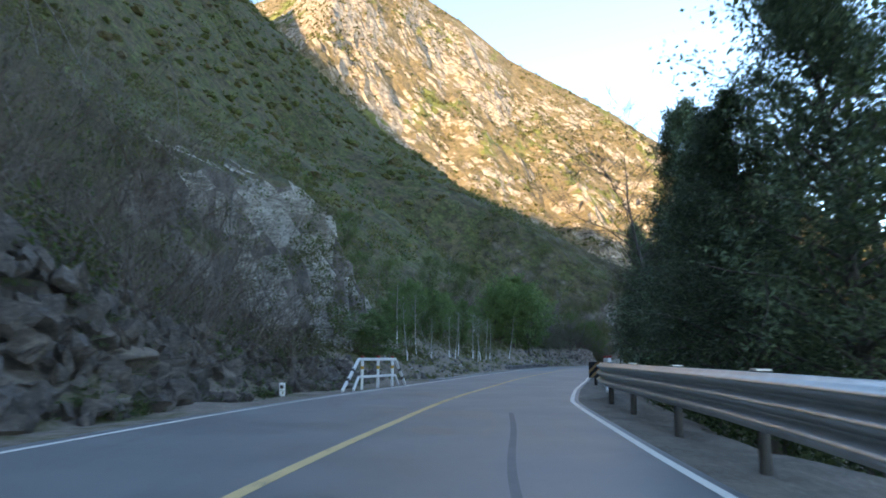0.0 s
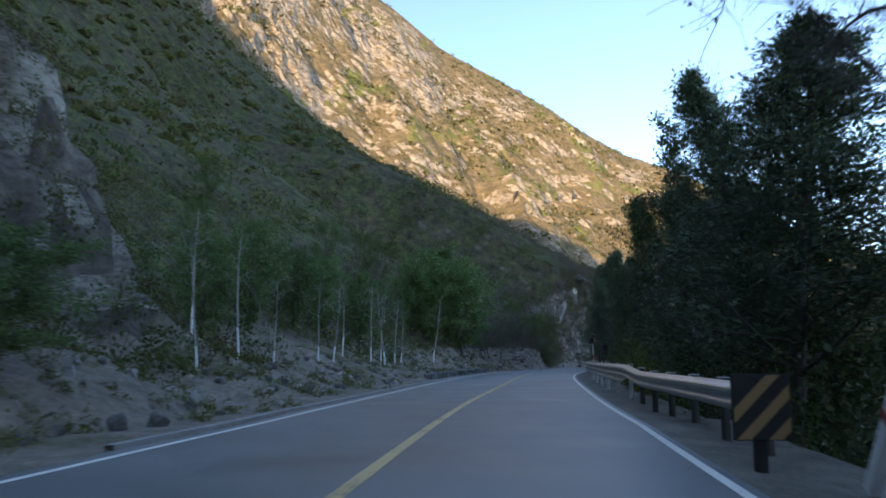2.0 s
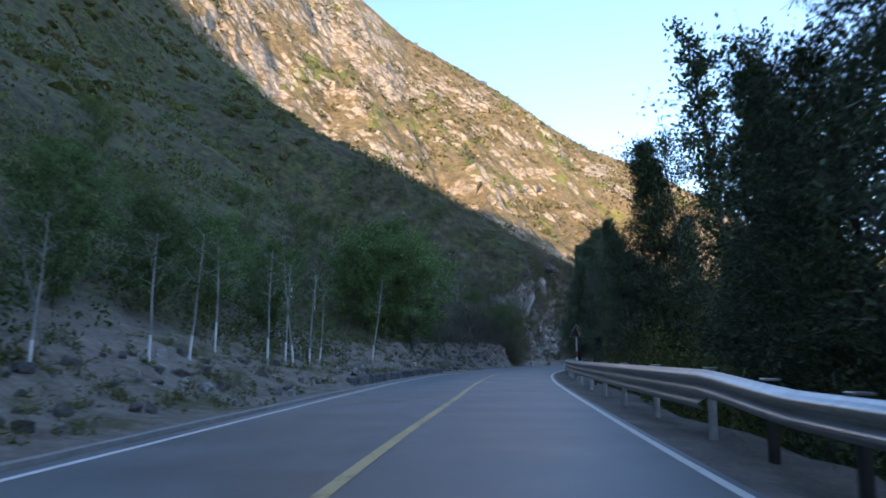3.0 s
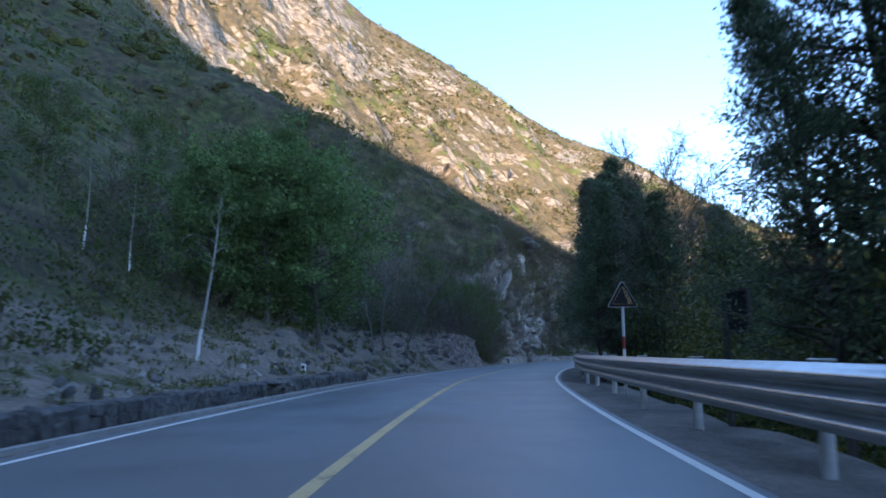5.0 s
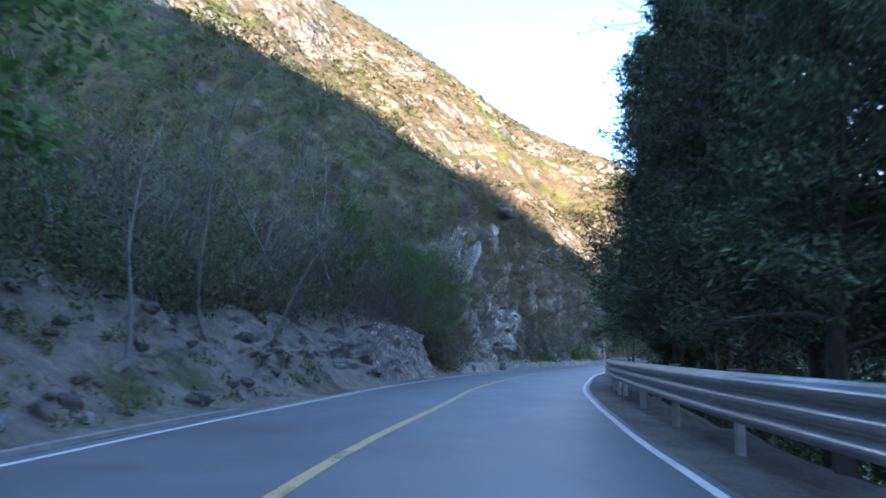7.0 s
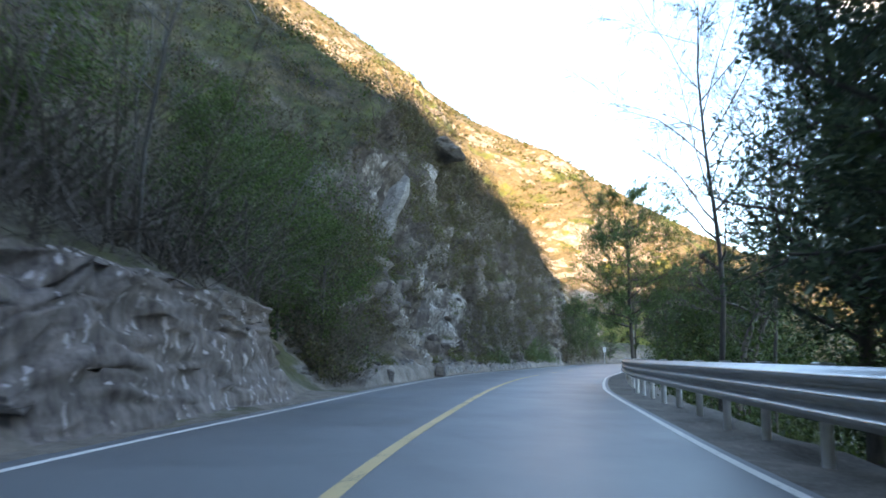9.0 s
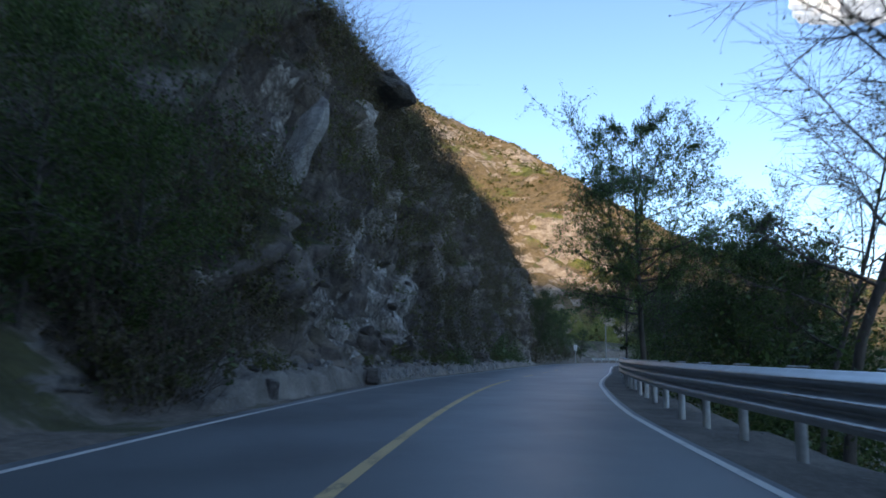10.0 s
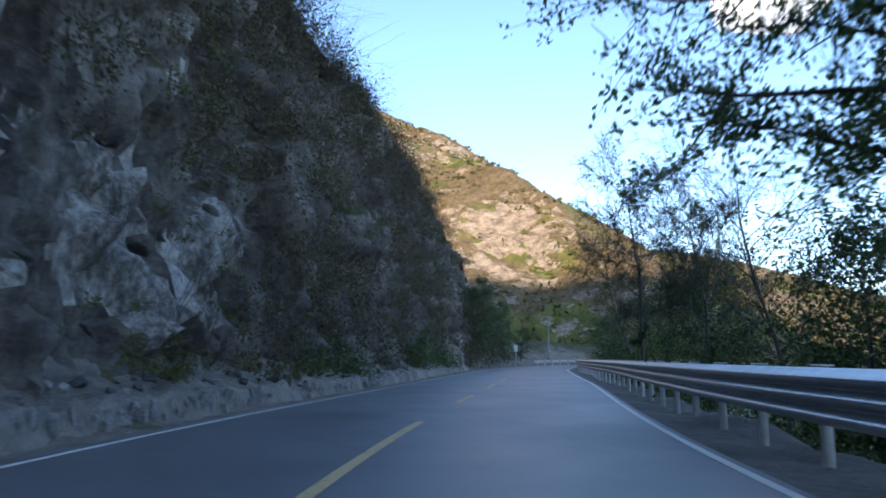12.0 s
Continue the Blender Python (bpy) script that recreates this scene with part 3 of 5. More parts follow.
# bare pale faces of the cliff: centre, reach, half height
BARE_ROCK = ((36.8, 144.4, 4.8, 3.0, 3.4), (38.6, 148.6, 4.2, 2.4, 2.6), (34.0, 141.5, 2.4, 2.4, 1.6), (37.6, 147.2, 2.8, 1.3, 1.5), (31.2, 138.5, 8.6, 1.0, 2.4), (36.0, 145.5, 11.6, 1.7, 1.4), (28.5, 133.0, 3.0, 1.0, 1.2), (40.3, 152.2, 3.8, 1.8, 2.6), (39.8, 151.0, 8.6, 1.3, 1.5), (35.4, 142.6, 8.4, 1.2, 1.6))


def build_hillside():
    s = np.r_[np.arange(S_MIN, -10, 8.0), np.arange(-8, 104, 0.5), np.arange(104, 130, 0.4), np.arange(130, 160, 0.2), np.arange(160, 196, 0.4), np.arange(196, 262, 0.8), np.arange(262, 310, 4.0)]
    beyond = np.r_[np.cumsum(np.linspace(0.2, 2.2, 46)), 55 + np.cumsum(np.linspace(2.4, 11, 45))]
    verge, run, high, slope = profile(s)
    tight = np.r_[np.linspace(0, 1, 6)[:-1] * 0.98, 1 + np.linspace(0, 1, 72)]
    D = np.where(tight[None] <= 1, tight[None] * (verge[:, None] - 0.3), verge[:, None] - 0.3 + (tight[None] - 1) * (run[:, None] + 0.6))
    D = np.concatenate([D, (verge + run + 0.3)[:, None] + beyond[None]], 1)
    S = np.repeat(s[:, None], D.shape[1], 1)
    x, y, z = hill_points(S, D)
    p = np.stack([x, y, z], -1)
    # rock relief on the steep faces
    gz = np.gradient(z, axis=1) / np.maximum(np.gradient(D, axis=1), 5e-3)
    steep = np.clip((gz - 0.75) / 0.8, 0, 1) * np.clip(D / 1.0, 0, 1)
    flat = np.interp(S, [22, 28, 54, 60, 130, 142], [0.6, 1.25, 1.25, 0.8, 0.8, 0.42])[..., None]
    v1, e1 = blocks(p * np.concatenate([0 * flat + 0.55, 0 * flat + 0.55, flat], -1) + 0.35 * fbm(p * 0.5, 3)[..., None], 5)
    v2, e2 = blocks(p * np.concatenate([0 * flat + 1.5, 0 * flat + 1.5, flat * 2.6], -1), 25)
    v0, e0 = blocks(p * (0.20, 0.20, 0.26) + 0.5 * fbm(p * 0.22, 3, 0.5, 7)[..., None], 45)
    tall = np.interp(S, [128, 142, 215, 240], [0.0, 1.0, 1.0, 0.2])
    def worn(v, e, soft):
        """Block heights that fall to the joint between two blocks."""
        u = np.clip(e / soft, 0, 1)
        return v * u * u * (3 - 2 * u)

    push = steep * ((1.3 - 0.50 * tall) * worn(v1, e1, 0.30) + (0.75 - 0.40 * tall) * worn(v2, e2, 0.35) - 0.9 + 0.5 * tall + tall * (1.5 * worn(v0, e0, 0.30) - 0.9))
    v3, e3 = blocks(p * (2.3, 2.3, 2.9), 65)
    push = push * np.interp(S, [20, 34, 80, 92, 128, 132, 225, 250], [0.55, 1.0, 1.0, 0.28, 0.14, 1.0, 1.0, 0.1])
    push = push + steep * (0.30 * (worn(v3, e3, 0.4) - 0.4) + 0.12 * fbm(p * 2.0, 4, 0.6, 19) + tall * 0.26 * (0.35 - np.abs(fbm(p * (1.9, 1.9, 1.1), 4, 0.6, 23))))
    nx, ny = on_road(S, left_edge(S) - 1.3 - D)
    x2, y2 = on_road(S, left_edge(S) - 0.3 - D)
    x, y = x - (nx - x2) * push, y - (ny - y2) * push
    z = z + steep * (0.3 - 0.22 * tall) * (v2 - 0.5)
    v = np.stack([x, y, z], -1).reshape(-1, 3)
    ob = mesh_ob("hillside", v, grid_faces(len(s), D.shape[1]), [HILL, PALE_FACE, ROCK_CLIFF, BEDDED], True)
    part_s = 0.25 * (S[:-1, :-1] + S[1:, :-1] + S[:-1, 1:] + S[1:, 1:])
    part_d = 0.5 * (D[:-1, :-1] + D[1:, 1:])
    edge = 114.0 + 1.6 * fbm(np.stack([part_d, part_s * 0.3, 0 * part_d], -1), 3)
    bare = (part_s > edge) & (part_s < 125.0) & (part_d > 0.3) & (part_d < 1.30 + 0.25 * fbm(np.stack([part_s * 0.7, part_d, 0 * part_d], -1), 4)) & (gz[:-1, :-1] > 0.6)
    mid = 0.5 * (np.stack([x, y, z], -1)[:-1, :-1] + np.stack([x, y, z], -1)[1:, 1:])
    pale = np.zeros(bare.shape, bool)
    for cx, cy, cz, r, h in BARE_ROCK:
        q = ((mid[..., 0] - cx) / r) ** 2 + ((mid[..., 1] - cy) / r) ** 2 + ((mid[..., 2] - cz) / h) ** 2
        pale |= q < 0.85 + 1.1 * fbm(mid * (0.9, 0.9, 0.6), 4, 0.6, 29)
    bed = (part_s > 30 + 4 * fbm(mid * 0.2, 3)) & (part_s < 53) & (part_d > 4.8) & (part_d < 12) & (fbm(mid * (0.28, 0.28, 0.55), 5, 0.65, 87) > -0.15)
    pale_or_bed = np.where(pale, 2, np.where(bed, 3, 0))
    ob.data.polygons.foreach_set("material_index", np.where(pale_or_bed > 0, pale_or_bed, bare.astype(np.int32)).astype(np.int32).ravel())
    return tagged(ob, "steep shaded hillside of earth, scrub and grey rock", "hillside", kind="structure")


hillside = build_hillside()



# the cut earth step along the cliff's foot
def step_height(s, d):
    """Its height above the road, d left of the road's left edge."""
    rise = np.interp(d, [0.30, 0.45, 0.60, 0.78, 1.3, 2.0, 3.0], [-0.06, 0.06, 0.40, 0.50, 0.58, 0.86, 1.35])
    y = np.interp(s, LINE_S, LINE[:, 1])
    return rise * np.interp(y, [126, 128.5, 138.3, 139.3, 166, 190, 196], [0, 1.35, 1.35, 1.0, 1.0, 1.1, 0.0]) - 0.02


def build_step():
    s = np.arange(s_of_y(126), s_of_y(196), 0.16)
    d = np.r_[np.linspace(0.30, 0.9, 13), np.linspace(1.0, 3.0, 15)]
    S, D = np.meshgrid(s, d, indexing="ij")
    z = step_height(S, D + 0.10 * fbm(np.stack([S * 0.8, D * 0.3, 0 * S], -1), 4, 0.6, 3))
    x, y = on_road(S, left_edge(S) - 0.3 - D)
    z = z + np.clip((D - 0.3) / 0.3, 0, 1) * (0.10 * fbm(np.stack([x, y, z], -1) * 1.6, 5, 0.65, 61) + 0.05 * fbm(np.stack([x, y, z], -1) * 6.0, 3, 0.6, 62))
    v = np.stack([x, y, z], -1).reshape(-1, 3)
    return tagged(mesh_ob("earth_step", v, grid_faces(len(s), len(d)), BANK_EARTH, True), "low pale earth step at the foot of the cliff", "bank", kind="structure")


build_step()

# right of the road: shoulder, then the bank down to the valley floor
def build_bank():
    s = np.r_[np.arange(S_MIN, -10, 8.0), np.arange(-8, 190, 1.0), np.arange(190, S_MAX, 4.0)]
    d = np.r_[np.arange(0, 3, 0.3), np.arange(3, 16, 0.8), np.arange(16, 40, 3)]
    S, D = np.meshgrid(s, d, indexing="ij")
    x, y = on_road(S, right_edge(S) + 0.12 + D)
    p = np.stack([x, y, 0 * x], -1)
    z = -0.02 - 0.06 * np.clip(D, 0, 1.6) - np.clip(D - 1.9, 0, 11) * 0.5
    z = z + np.clip(D / 1.2, 0.1, 1) * 0.12 * fbm(p * 0.6, 5, 0.6, 41)
    z = np.where(D > 20, np.minimum(z, VALLEY - 0.3), z)
    v = np.stack([x, y, z], -1).reshape(-1, 3)
    return tagged(mesh_ob("verge", v, grid_faces(len(s), len(d))[:, ::-1], GRAVEL), "dusty gravel verge falling to the valley", "verge", kind="structure")


build_bank()


def build_ground():
    n = 60
    u = np.linspace(-1, 1, n)
    g = np.sign(u) * np.abs(u) ** 2.2 * 2600
    X, Y = np.meshgrid(g + 100, g + 150, indexing="ij")
    Z = VALLEY + 0.8 * fbm(np.stack([X * 0.02, Y * 0.02, 0 * X], -1), 4)
    v = np.stack([X, Y, Z], -1).reshape(-1, 3)
    return tagged(mesh_ob("ground", v, grid_faces(n, n)[:, ::-1], HILL), "valley floor of dry earth and grass", "ground", kind="structure")


build_ground()

CREST = [(-700, 240), (-420, 250), (-260, 262), (-160, 240), (-112, 258), (-60, 296), (-20, 258), (13, 236), (45, 209), (84, 188), (120, 168), (140, 154), (170, 137),
         (200, 129), (226, 117), (261, 97), (284, 90), (338, 70), (390, 71), (457, 66), (544, 51), (700, 46), (1000, 60), (1500, 80)]


def mountain_height(x, y):
    cx, cz = zip(*CREST)
    crest = np.interp(x, cx, cz)
    ahead = 500 - y
    face = np.interp(x, [-100, 0, 60, 140, 180, 300, 500], [0.86, 0.90, 0.74, 0.80, 0.55, 0.45, 0.30])
    z = np.where(ahead > 0, crest - ahead * face, crest + ahead * 0.5)
    p = np.stack([x, y, z], -1)
    grow = np.clip(np.abs(ahead) / 50, 0.04, 1)
    rib = fbm(np.stack([x * 0.022 + y * 0.006, y * 0.007, 0 * x], -1), 5, 0.55, 61)
    calm = np.interp(x, [150, 260], [1.0, 0.35])
    z = z + calm * grow * (9 * rib + 5 * fbm(p * 0.03, 4, 0.55, 71))
    return z


def build_mountain():
    x = np.r_[np.arange(-700, -180, 14.0), np.arange(-180, 330, 2.2), np.arange(330, 1500, 14.0)]
    y = np.r_[np.arange(120, 220, 5.0), np.arange(220, 530, 2.2), np.arange(530, 900, 20.0)]
    X, Y = np.meshgrid(x, y, indexing="ij")
    Z = mountain_height(X, Y)
    p = np.stack([X, Y, Z], -1)
    v1, e1 = blocks(p * (0.045, 0.045, 0.06) + 0.4 * fbm(p * 0.03, 3)[..., None], 81)
    v2, e2 = blocks(p * (0.12, 0.12, 0.16), 91)
    rocky = np.clip(fbm(p * 0.014, 4, 0.55, 55) * 2.0 + 0.35, 0, 1)
    v3, e3 = blocks(p * (0.26, 0.26, 0.34), 95)
    push = (rocky * (5.0 * (v1 - 0.5) + 3.6 * (v2 - 0.5)) + 1.5 * (v3 - 0.5)) * np.interp(X, [120, 190], [1.0, 0.3]) * np.clip(np.abs(500 - Y) / 40, 0.1, 1)
    Y2 = Y - push
    Z = Z + push * 0.35
    Z = np.maximum(Z, VALLEY - 3)
    v = np.stack([X, Y2, Z], -1).reshape(-1, 3)
    return tagged(mesh_ob("mountain", v, grid_faces(len(x), len(y))[:, ::-1], MOUNTAIN), "sunlit rocky mountain with brown scrub and green patches", "mountain", kind="structure")


build_mountain()

# ---------- plants: building ----------


class Wood:
    """Collects tapered round limbs in one mesh."""

    def __init__(self):
        self.v, self.f, self.n = [], [], 0

    def limb(self, pts, radii, sides=5):
        pts = np.asarray(pts, float)
        t = np.gradient(pts, axis=0)
        t /= np.linalg.norm(t, axis=1)[:, None] + 1e-9
        ref = np.where(np.abs(t[:, 2:3]) > 0.9, [[1.0, 0, 0]], [[0, 0, 1.0]])
        a = np.cross(t, ref)
        a /= np.linalg.norm(a, axis=1)[:, None] + 1e-9
        b = np.cross(t, a)
        ang = np.linspace(0, 2 * np.pi, sides, endpoint=False)
        ring = pts[:, None] + np.asarray(radii)[:, None, None] * (np.cos(ang)[None, :, None] * a[:, None] + np.sin(ang)[None, :, None] * b[:, None])
        k = len(pts)
        idx = self.n + np.arange(k * sides).reshape(k, sides)
        nxt = np.roll(idx, -1, axis=1)
        self.f.append(np.stack([idx[:-1], nxt[:-1], nxt[1:], idx[1:]], -1).reshape(-1, 4))
        self.v.append(ring.reshape(-1, 3))
        self.n += k * sides

    def ob(self, name, mat):
        return mesh_ob(name, np.concatenate(self.v), np.concatenate(self.f), mat, True)


def leaf_quads(at, size, rng, aspect=0.5, droop=0.0, ways=None):
    """One bent leaf blade or spray for each place."""
    n = len(at)
    a = rng.normal(size=(n, 3)) if ways is None else ways + 0.45 * rng.normal(size=(n, 3))
    a[:, 2] -= droop
    a /= np.linalg.norm(a, axis=1)[:, None] + 1e-9
    b = np.cross(a, rng.normal(size=(n, 3)))
    b /= np.linalg.norm(b, axis=1)[:, None] + 1e-9
    L = (size * (0.6 + 0.8 * rng.random(n)))[:, None]
    W = L * aspect
    v = np.stack([at - a * L * 0.5, at + b * W * 0.5 + a * L * 0.05, at + a * L * 0.5, at - b * W * 0.5 + a * L * 0.05], 1)
    return v.reshape(-1, 3), np.arange(4 * n).reshape(n, 4)


def bend(start, way, length, rng, wobble=0.15, lift=0.0, k=6):
    p = [np.asarray(start, float)]
    d = np.asarray(way, float) / np.linalg.norm(way)
    for _ in range(k - 1):
        d = d + rng.normal(size=3) * wobble + (0, 0, lift)
        d /= np.linalg.norm(d)
        p.append(p[-1] + d * length / (k - 1))
    return np.array(p)


def make_tree(name, seed, height, crown, leaf_mat, bark, label, category, clear=0.25, limbs=22, sub=5, twigs=0, leaves=18, leaf=0.2, radius=None,
              rise=0.5, lean=(0, 0), trunk=0.02, spread=0.35, aspect=0.55, droop=0.0, lime=0.0, dense=False, crook=0.035, twig=0.006):
    """A tree with its base at the origin. crown(u): reach of the limbs at the height share u."""
    rng = np.random.default_rng(seed)
    thing = empty(name, Matrix.Identity(4), label, category)
    stem = bend((0, 0, -0.4), (lean[0], lean[1], 1), height + 0.4, rng, crook, 0.02, 12)
    stem[:, 2] = np.linspace(-0.4, height, 12)
    r0 = radius or height * trunk
    rad = r0 * (1 - np.linspace(0, 1, 12)) ** 0.8 + 0.012
    rad[0] *= 1.35
    w = Wood()
    cut = int(np.searchsorted(stem[:, 2], lime)) if lime else 0
    if cut:
        lw = Wood()
        low = np.array([np.interp(np.linspace(-0.4, lime, 5), stem[:, 2], stem[:, k]) for k in range(3)]).T
        lw.limb(low, np.interp(low[:, 2], stem[:, 2], rad), 8)
        child(lw.ob("lime_washed_base", LIME), thing, "white lime-washed lower trunk")
        up = np.array([np.interp(np.linspace(lime, height, 9), stem[:, 2], stem[:, k]) for k in range(3)]).T
        w.limb(up, np.interp(up[:, 2], stem[:, 2], rad), 7)
    else:
        w.limb(stem, rad, 8)
    spots, ways = [], []
    for k in range(limbs):
        u = clear + (1 - clear) * (k + rng.random()) / limbs
        base = np.array([np.interp(u * height, stem[:, 2], stem[:, j]) for j in range(3)])
        ang = k * 2.4 + rng.random() * 1.1
        reach = crown(u) * (0.7 + 0.55 * rng.random())
        if reach < 0.05:
            continue
        way = np.array([math.cos(ang), math.sin(ang), rise + 0.3 * rng.normal()])
        br = bend(base, way, reach * 1.15, rng, 0.16, 0.02)
        rr = max(0.010, np.interp(u * height, stem[:, 2], rad) * 0.5)
        w.limb(br, rr * np.linspace(1, 0.25, 6), 5)
        for j in range(sub):
            q = 0.25 + 0.75 * (j + rng.random()) / sub
            at = np.array([np.interp(q * 5, np.arange(6), br[:, i]) for i in range(3)])
            d = br[-1] - br[0]
            d = d / np.linalg.norm(d) + rng.normal(size=3) * 0.75
            tw = bend(at, d, reach * (0.30 + 0.25 * rng.random()), rng, 0.2, 0.02, 4)
            if not dense or j == sub - 1:
                w.limb(tw, max(0.006, rr * 0.35) * np.linspace(1, 0.3, 4), 3)
            for _ in range(twigs):
                q2 = rng.random() * 3
                a2 = np.array([np.interp(q2, np.arange(4), tw[:, i]) for i in range(3)])
                t2 = bend(a2, d + rng.normal(size=3) * 0.8, reach * (0.15 + 0.15 * rng.random()), rng, 0.2, 0.02, 3)
                w.limb(t2, twig * np.linspace(1, 0.4, 3), 3)
                if leaves:
                    m = max(1, leaves // max(1, twigs))
                    spots.append(t2[rng.integers(0, 3, m)] + rng.normal(size=(m, 3)) * spread * 0.5)
                    ways.append(np.repeat((t2[-1] - t2[0])[None], m, 0))
            if leaves and not twigs:
                pick = rng.random(leaves) * 3
                at = np.stack([np.interp(pick, np.arange(4), tw[:, i]) for i in range(3)], -1)
                spots.append(at + rng.normal(size=(leaves, 3)) * spread)
                ways.append(np.repeat((tw[-1] - tw[0])[None], leaves, 0))
    child(w.ob("trunk", bark), thing)
    if spots:
        at = np.concatenate(spots)
        ws = np.concatenate(ways)
        ws /= np.linalg.norm(ws, axis=1)[:, None] + 1e-9
        v, f = leaf_quads(at, leaf, rng, aspect, droop, ws)
        child(mesh_ob("crown", v, f, leaf_mat), thing)
    return thing


def bushes(name, places, radii, heights, count, leaf, mat, seed, label, aspect=0.55):
    """Many low bushes as one heap of leaves."""
    rng = np.random.default_rng(seed)
    places = np.asarray(places)
    n = len(places)
    d = rng.normal(size=(n, count, 3))
    d /= np.linalg.norm(d, axis=2)[..., None]
    d *= (0.45 + 0.6 * rng.random((n, count, 1)) ** 0.6)
    lump = 1 + 0.35 * np.sin(d[..., 0:1] * 5 + rng.random((n, 1, 1)) * 6)
    d = d * lump
    d[..., 2] = np.abs(d[..., 2])
    at = places[:, None] + d * np.stack([radii, radii, heights], -1)[:, None]
    size = np.repeat(leaf if np.ndim(leaf) else np.full(n, leaf), count)
    v, f = leaf_quads(at.reshape(-1, 3), size, rng, aspect)
    return tagged(mesh_ob(name, v, f, mat), label, "scrub", kind="stuff")


def clumps(name, places, radii, heights, seed, label, cuts=2):
    """Rounded, ragged bushes standing close together, as one sheet of scrub."""
    rng = np.random.default_rng(seed)
    bm = bmesh.new()
    bmesh.ops.create_icosphere(bm, subdivisions=cuts, radius=1.0)
    bm.verts.ensure_lookup_table()
    base = np.array([v.co[:] for v in bm.verts])
    tri = np.array([[v.index for v in f.verts] for f in bm.faces])
    bm.free()
    places = np.asarray(places)
    n, k = len(places), len(base)
    off = rng.random((n, 1, 3)) * 40
    bump_ = 1 + 0.55 * fbm(base[None] * 1.6 + off, 3, 0.6, seed)
    v = base[None] * bump_[..., None] * np.stack([radii * rng.uniform(0.8, 1.3, n), radii, heights], -1)[:, None]
    v = v + places[:, None] + (0, 0, 0.1)
    f = tri[None] + (np.arange(n) * k)[:, None, None]
    return tagged(mesh_ob(name, v.reshape(-1, 3), f.reshape(-1, 3), CLUMP), label, "scrub", kind="stuff")


def dry_brush(name, places, heights, count, mat, seed, label, thick=0.012):
    """Leafless shrubs: forked twigs rising from each place, as one heap."""
    rng = np.random.default_rng(seed)
    places, heights = np.asarray(places), np.asarray(heights)
    n = len(places)
    way = rng.normal(size=(n, count, 3)) * (0.8, 0.8, 0.35) + (0, 0, 0.6)
    L = heights[:, None, None] * (0.5 + 0.6 * rng.random((n, count, 1)))
    a = np.repeat(places[:, None], count, 1) + rng.normal(size=(n, count, 3)) * (0.12, 0.12, 0.02)
    m = a + way * L * 0.5 + rng.normal(size=way.shape) * L * 0.06
    b = m + (way + rng.normal(size=way.shape) * 0.6) * L * 0.5
    c = m + (way + rng.normal(size=way.shape) * 0.75) * L * 0.4
    t = thick * (0.6 + heights[:, None, None] * 0.35) * np.ones_like(L)

    def tri(p, q, w0, w1):
        p, q = p.reshape(-1, 3), q.reshape(-1, 3)
        w0, w1 = w0.reshape(-1, 1), w1.reshape(-1, 1)
        e = np.stack([p + w0 * (1, 0, 0), p + w0 * (-0.5, 0.87, 0), p + w0 * (-0.5, -0.87, 0), q + w1 * (1, 0, 0), q + w1 * (-0.5, 0.87, 0), q + w1 * (-0.5, -0.87, 0)], 1)
        i = np.arange(len(p))[:, None] * 6
        f = np.concatenate([i + (0, 1, 4, 3), i + (1, 2, 5, 4), i + (2, 0, 3, 5)])
        return e.reshape(-1, 3), f

    vs, fs, k = [], [], 0
    for p, q, w0, w1 in ((a, m, t, t * 0.7), (m, b, t * 0.7, t * 0.25), (m, c, t * 0.6, t * 0.2)):
        v, f = tri(p, q, w0, w1)
        vs.append(v)
        fs.append(f + k)
        k += len(v)
    return tagged(mesh_ob(name, np.concatenate(vs), np.concatenate(fs), mat), label, "brush", kind="stuff")


def on_hill(s, d, sink=0.05):
    x, y, z = hill_points(s, d)
    return np.stack([x, y, z - sink], -1)


def bank_z(s, side):
    D = side - float(right_edge(s)) - 0.25
    return -0.05 - 0.06 * min(max(D, 0), 1.6) - min(max(D - 1.9, 0), 11) * 0.5


def beside(s, side, z=None, turn=0.0):
    """A pose beside the road: side metres right of its middle, turned with the road."""
    x, y = on_road(s, side)
    if z is None:
        z = bank_z(s, side) if side > 0 else float(hill_points(np.array([s]), np.array([-side + float(left_edge(s)) - 0.3]))[2][0])
    return pose(float(x), float(y), z, 0, 0, heading(s) + turn)


def wave_profile(waves, pitch=0.20, depth=0.13):
    pts = [(0.02, 0.012)]
    for k in range(waves):
        for q in (0.0, 0.10, 0.20, 0.30, 0.42, 0.54, 0.66, 0.78, 0.90):
            pts.append((-depth * (0.5 - 0.5 * math.cos(2 * math.pi * q)) ** 0.85, -k * pitch - q * pitch))
    pts += [(0.0, -waves * pitch + 0.005), (0.02, -waves * pitch)]
    return np.array(pts)


def rail_panel(parent, s0, s1, side, top, waves):
    """One corrugated steel panel from s0 to s1; side(s) and top(s) give its line. Local to the parent at the origin."""
    s = np.arange(s0, s1 + 0.01, (s1 - s0) / 4)
    pr = wave_profile(waves)
    outer = np.concatenate([pr, pr[::-1] + (0.006, 0)])
    rows = []
    for lat, dz in outer:
        x, y = on_road(s, side(s) + lat)
        rows.append(np.stack([x, y, top(s) + dz], -1))
    v = np.stack(rows, 1)
    m = len(outer)
    idx = np.arange(len(s) * m).reshape(len(s), m)
    nx = np.roll(idx, -1, axis=1)
    f = np.stack([idx[:-1], idx[1:], nx[1:], nx[:-1]], -1).reshape(-1, 4)
    return child(mesh_ob("rail_panel", v.reshape(-1, 3), f, STEEL, True), parent)


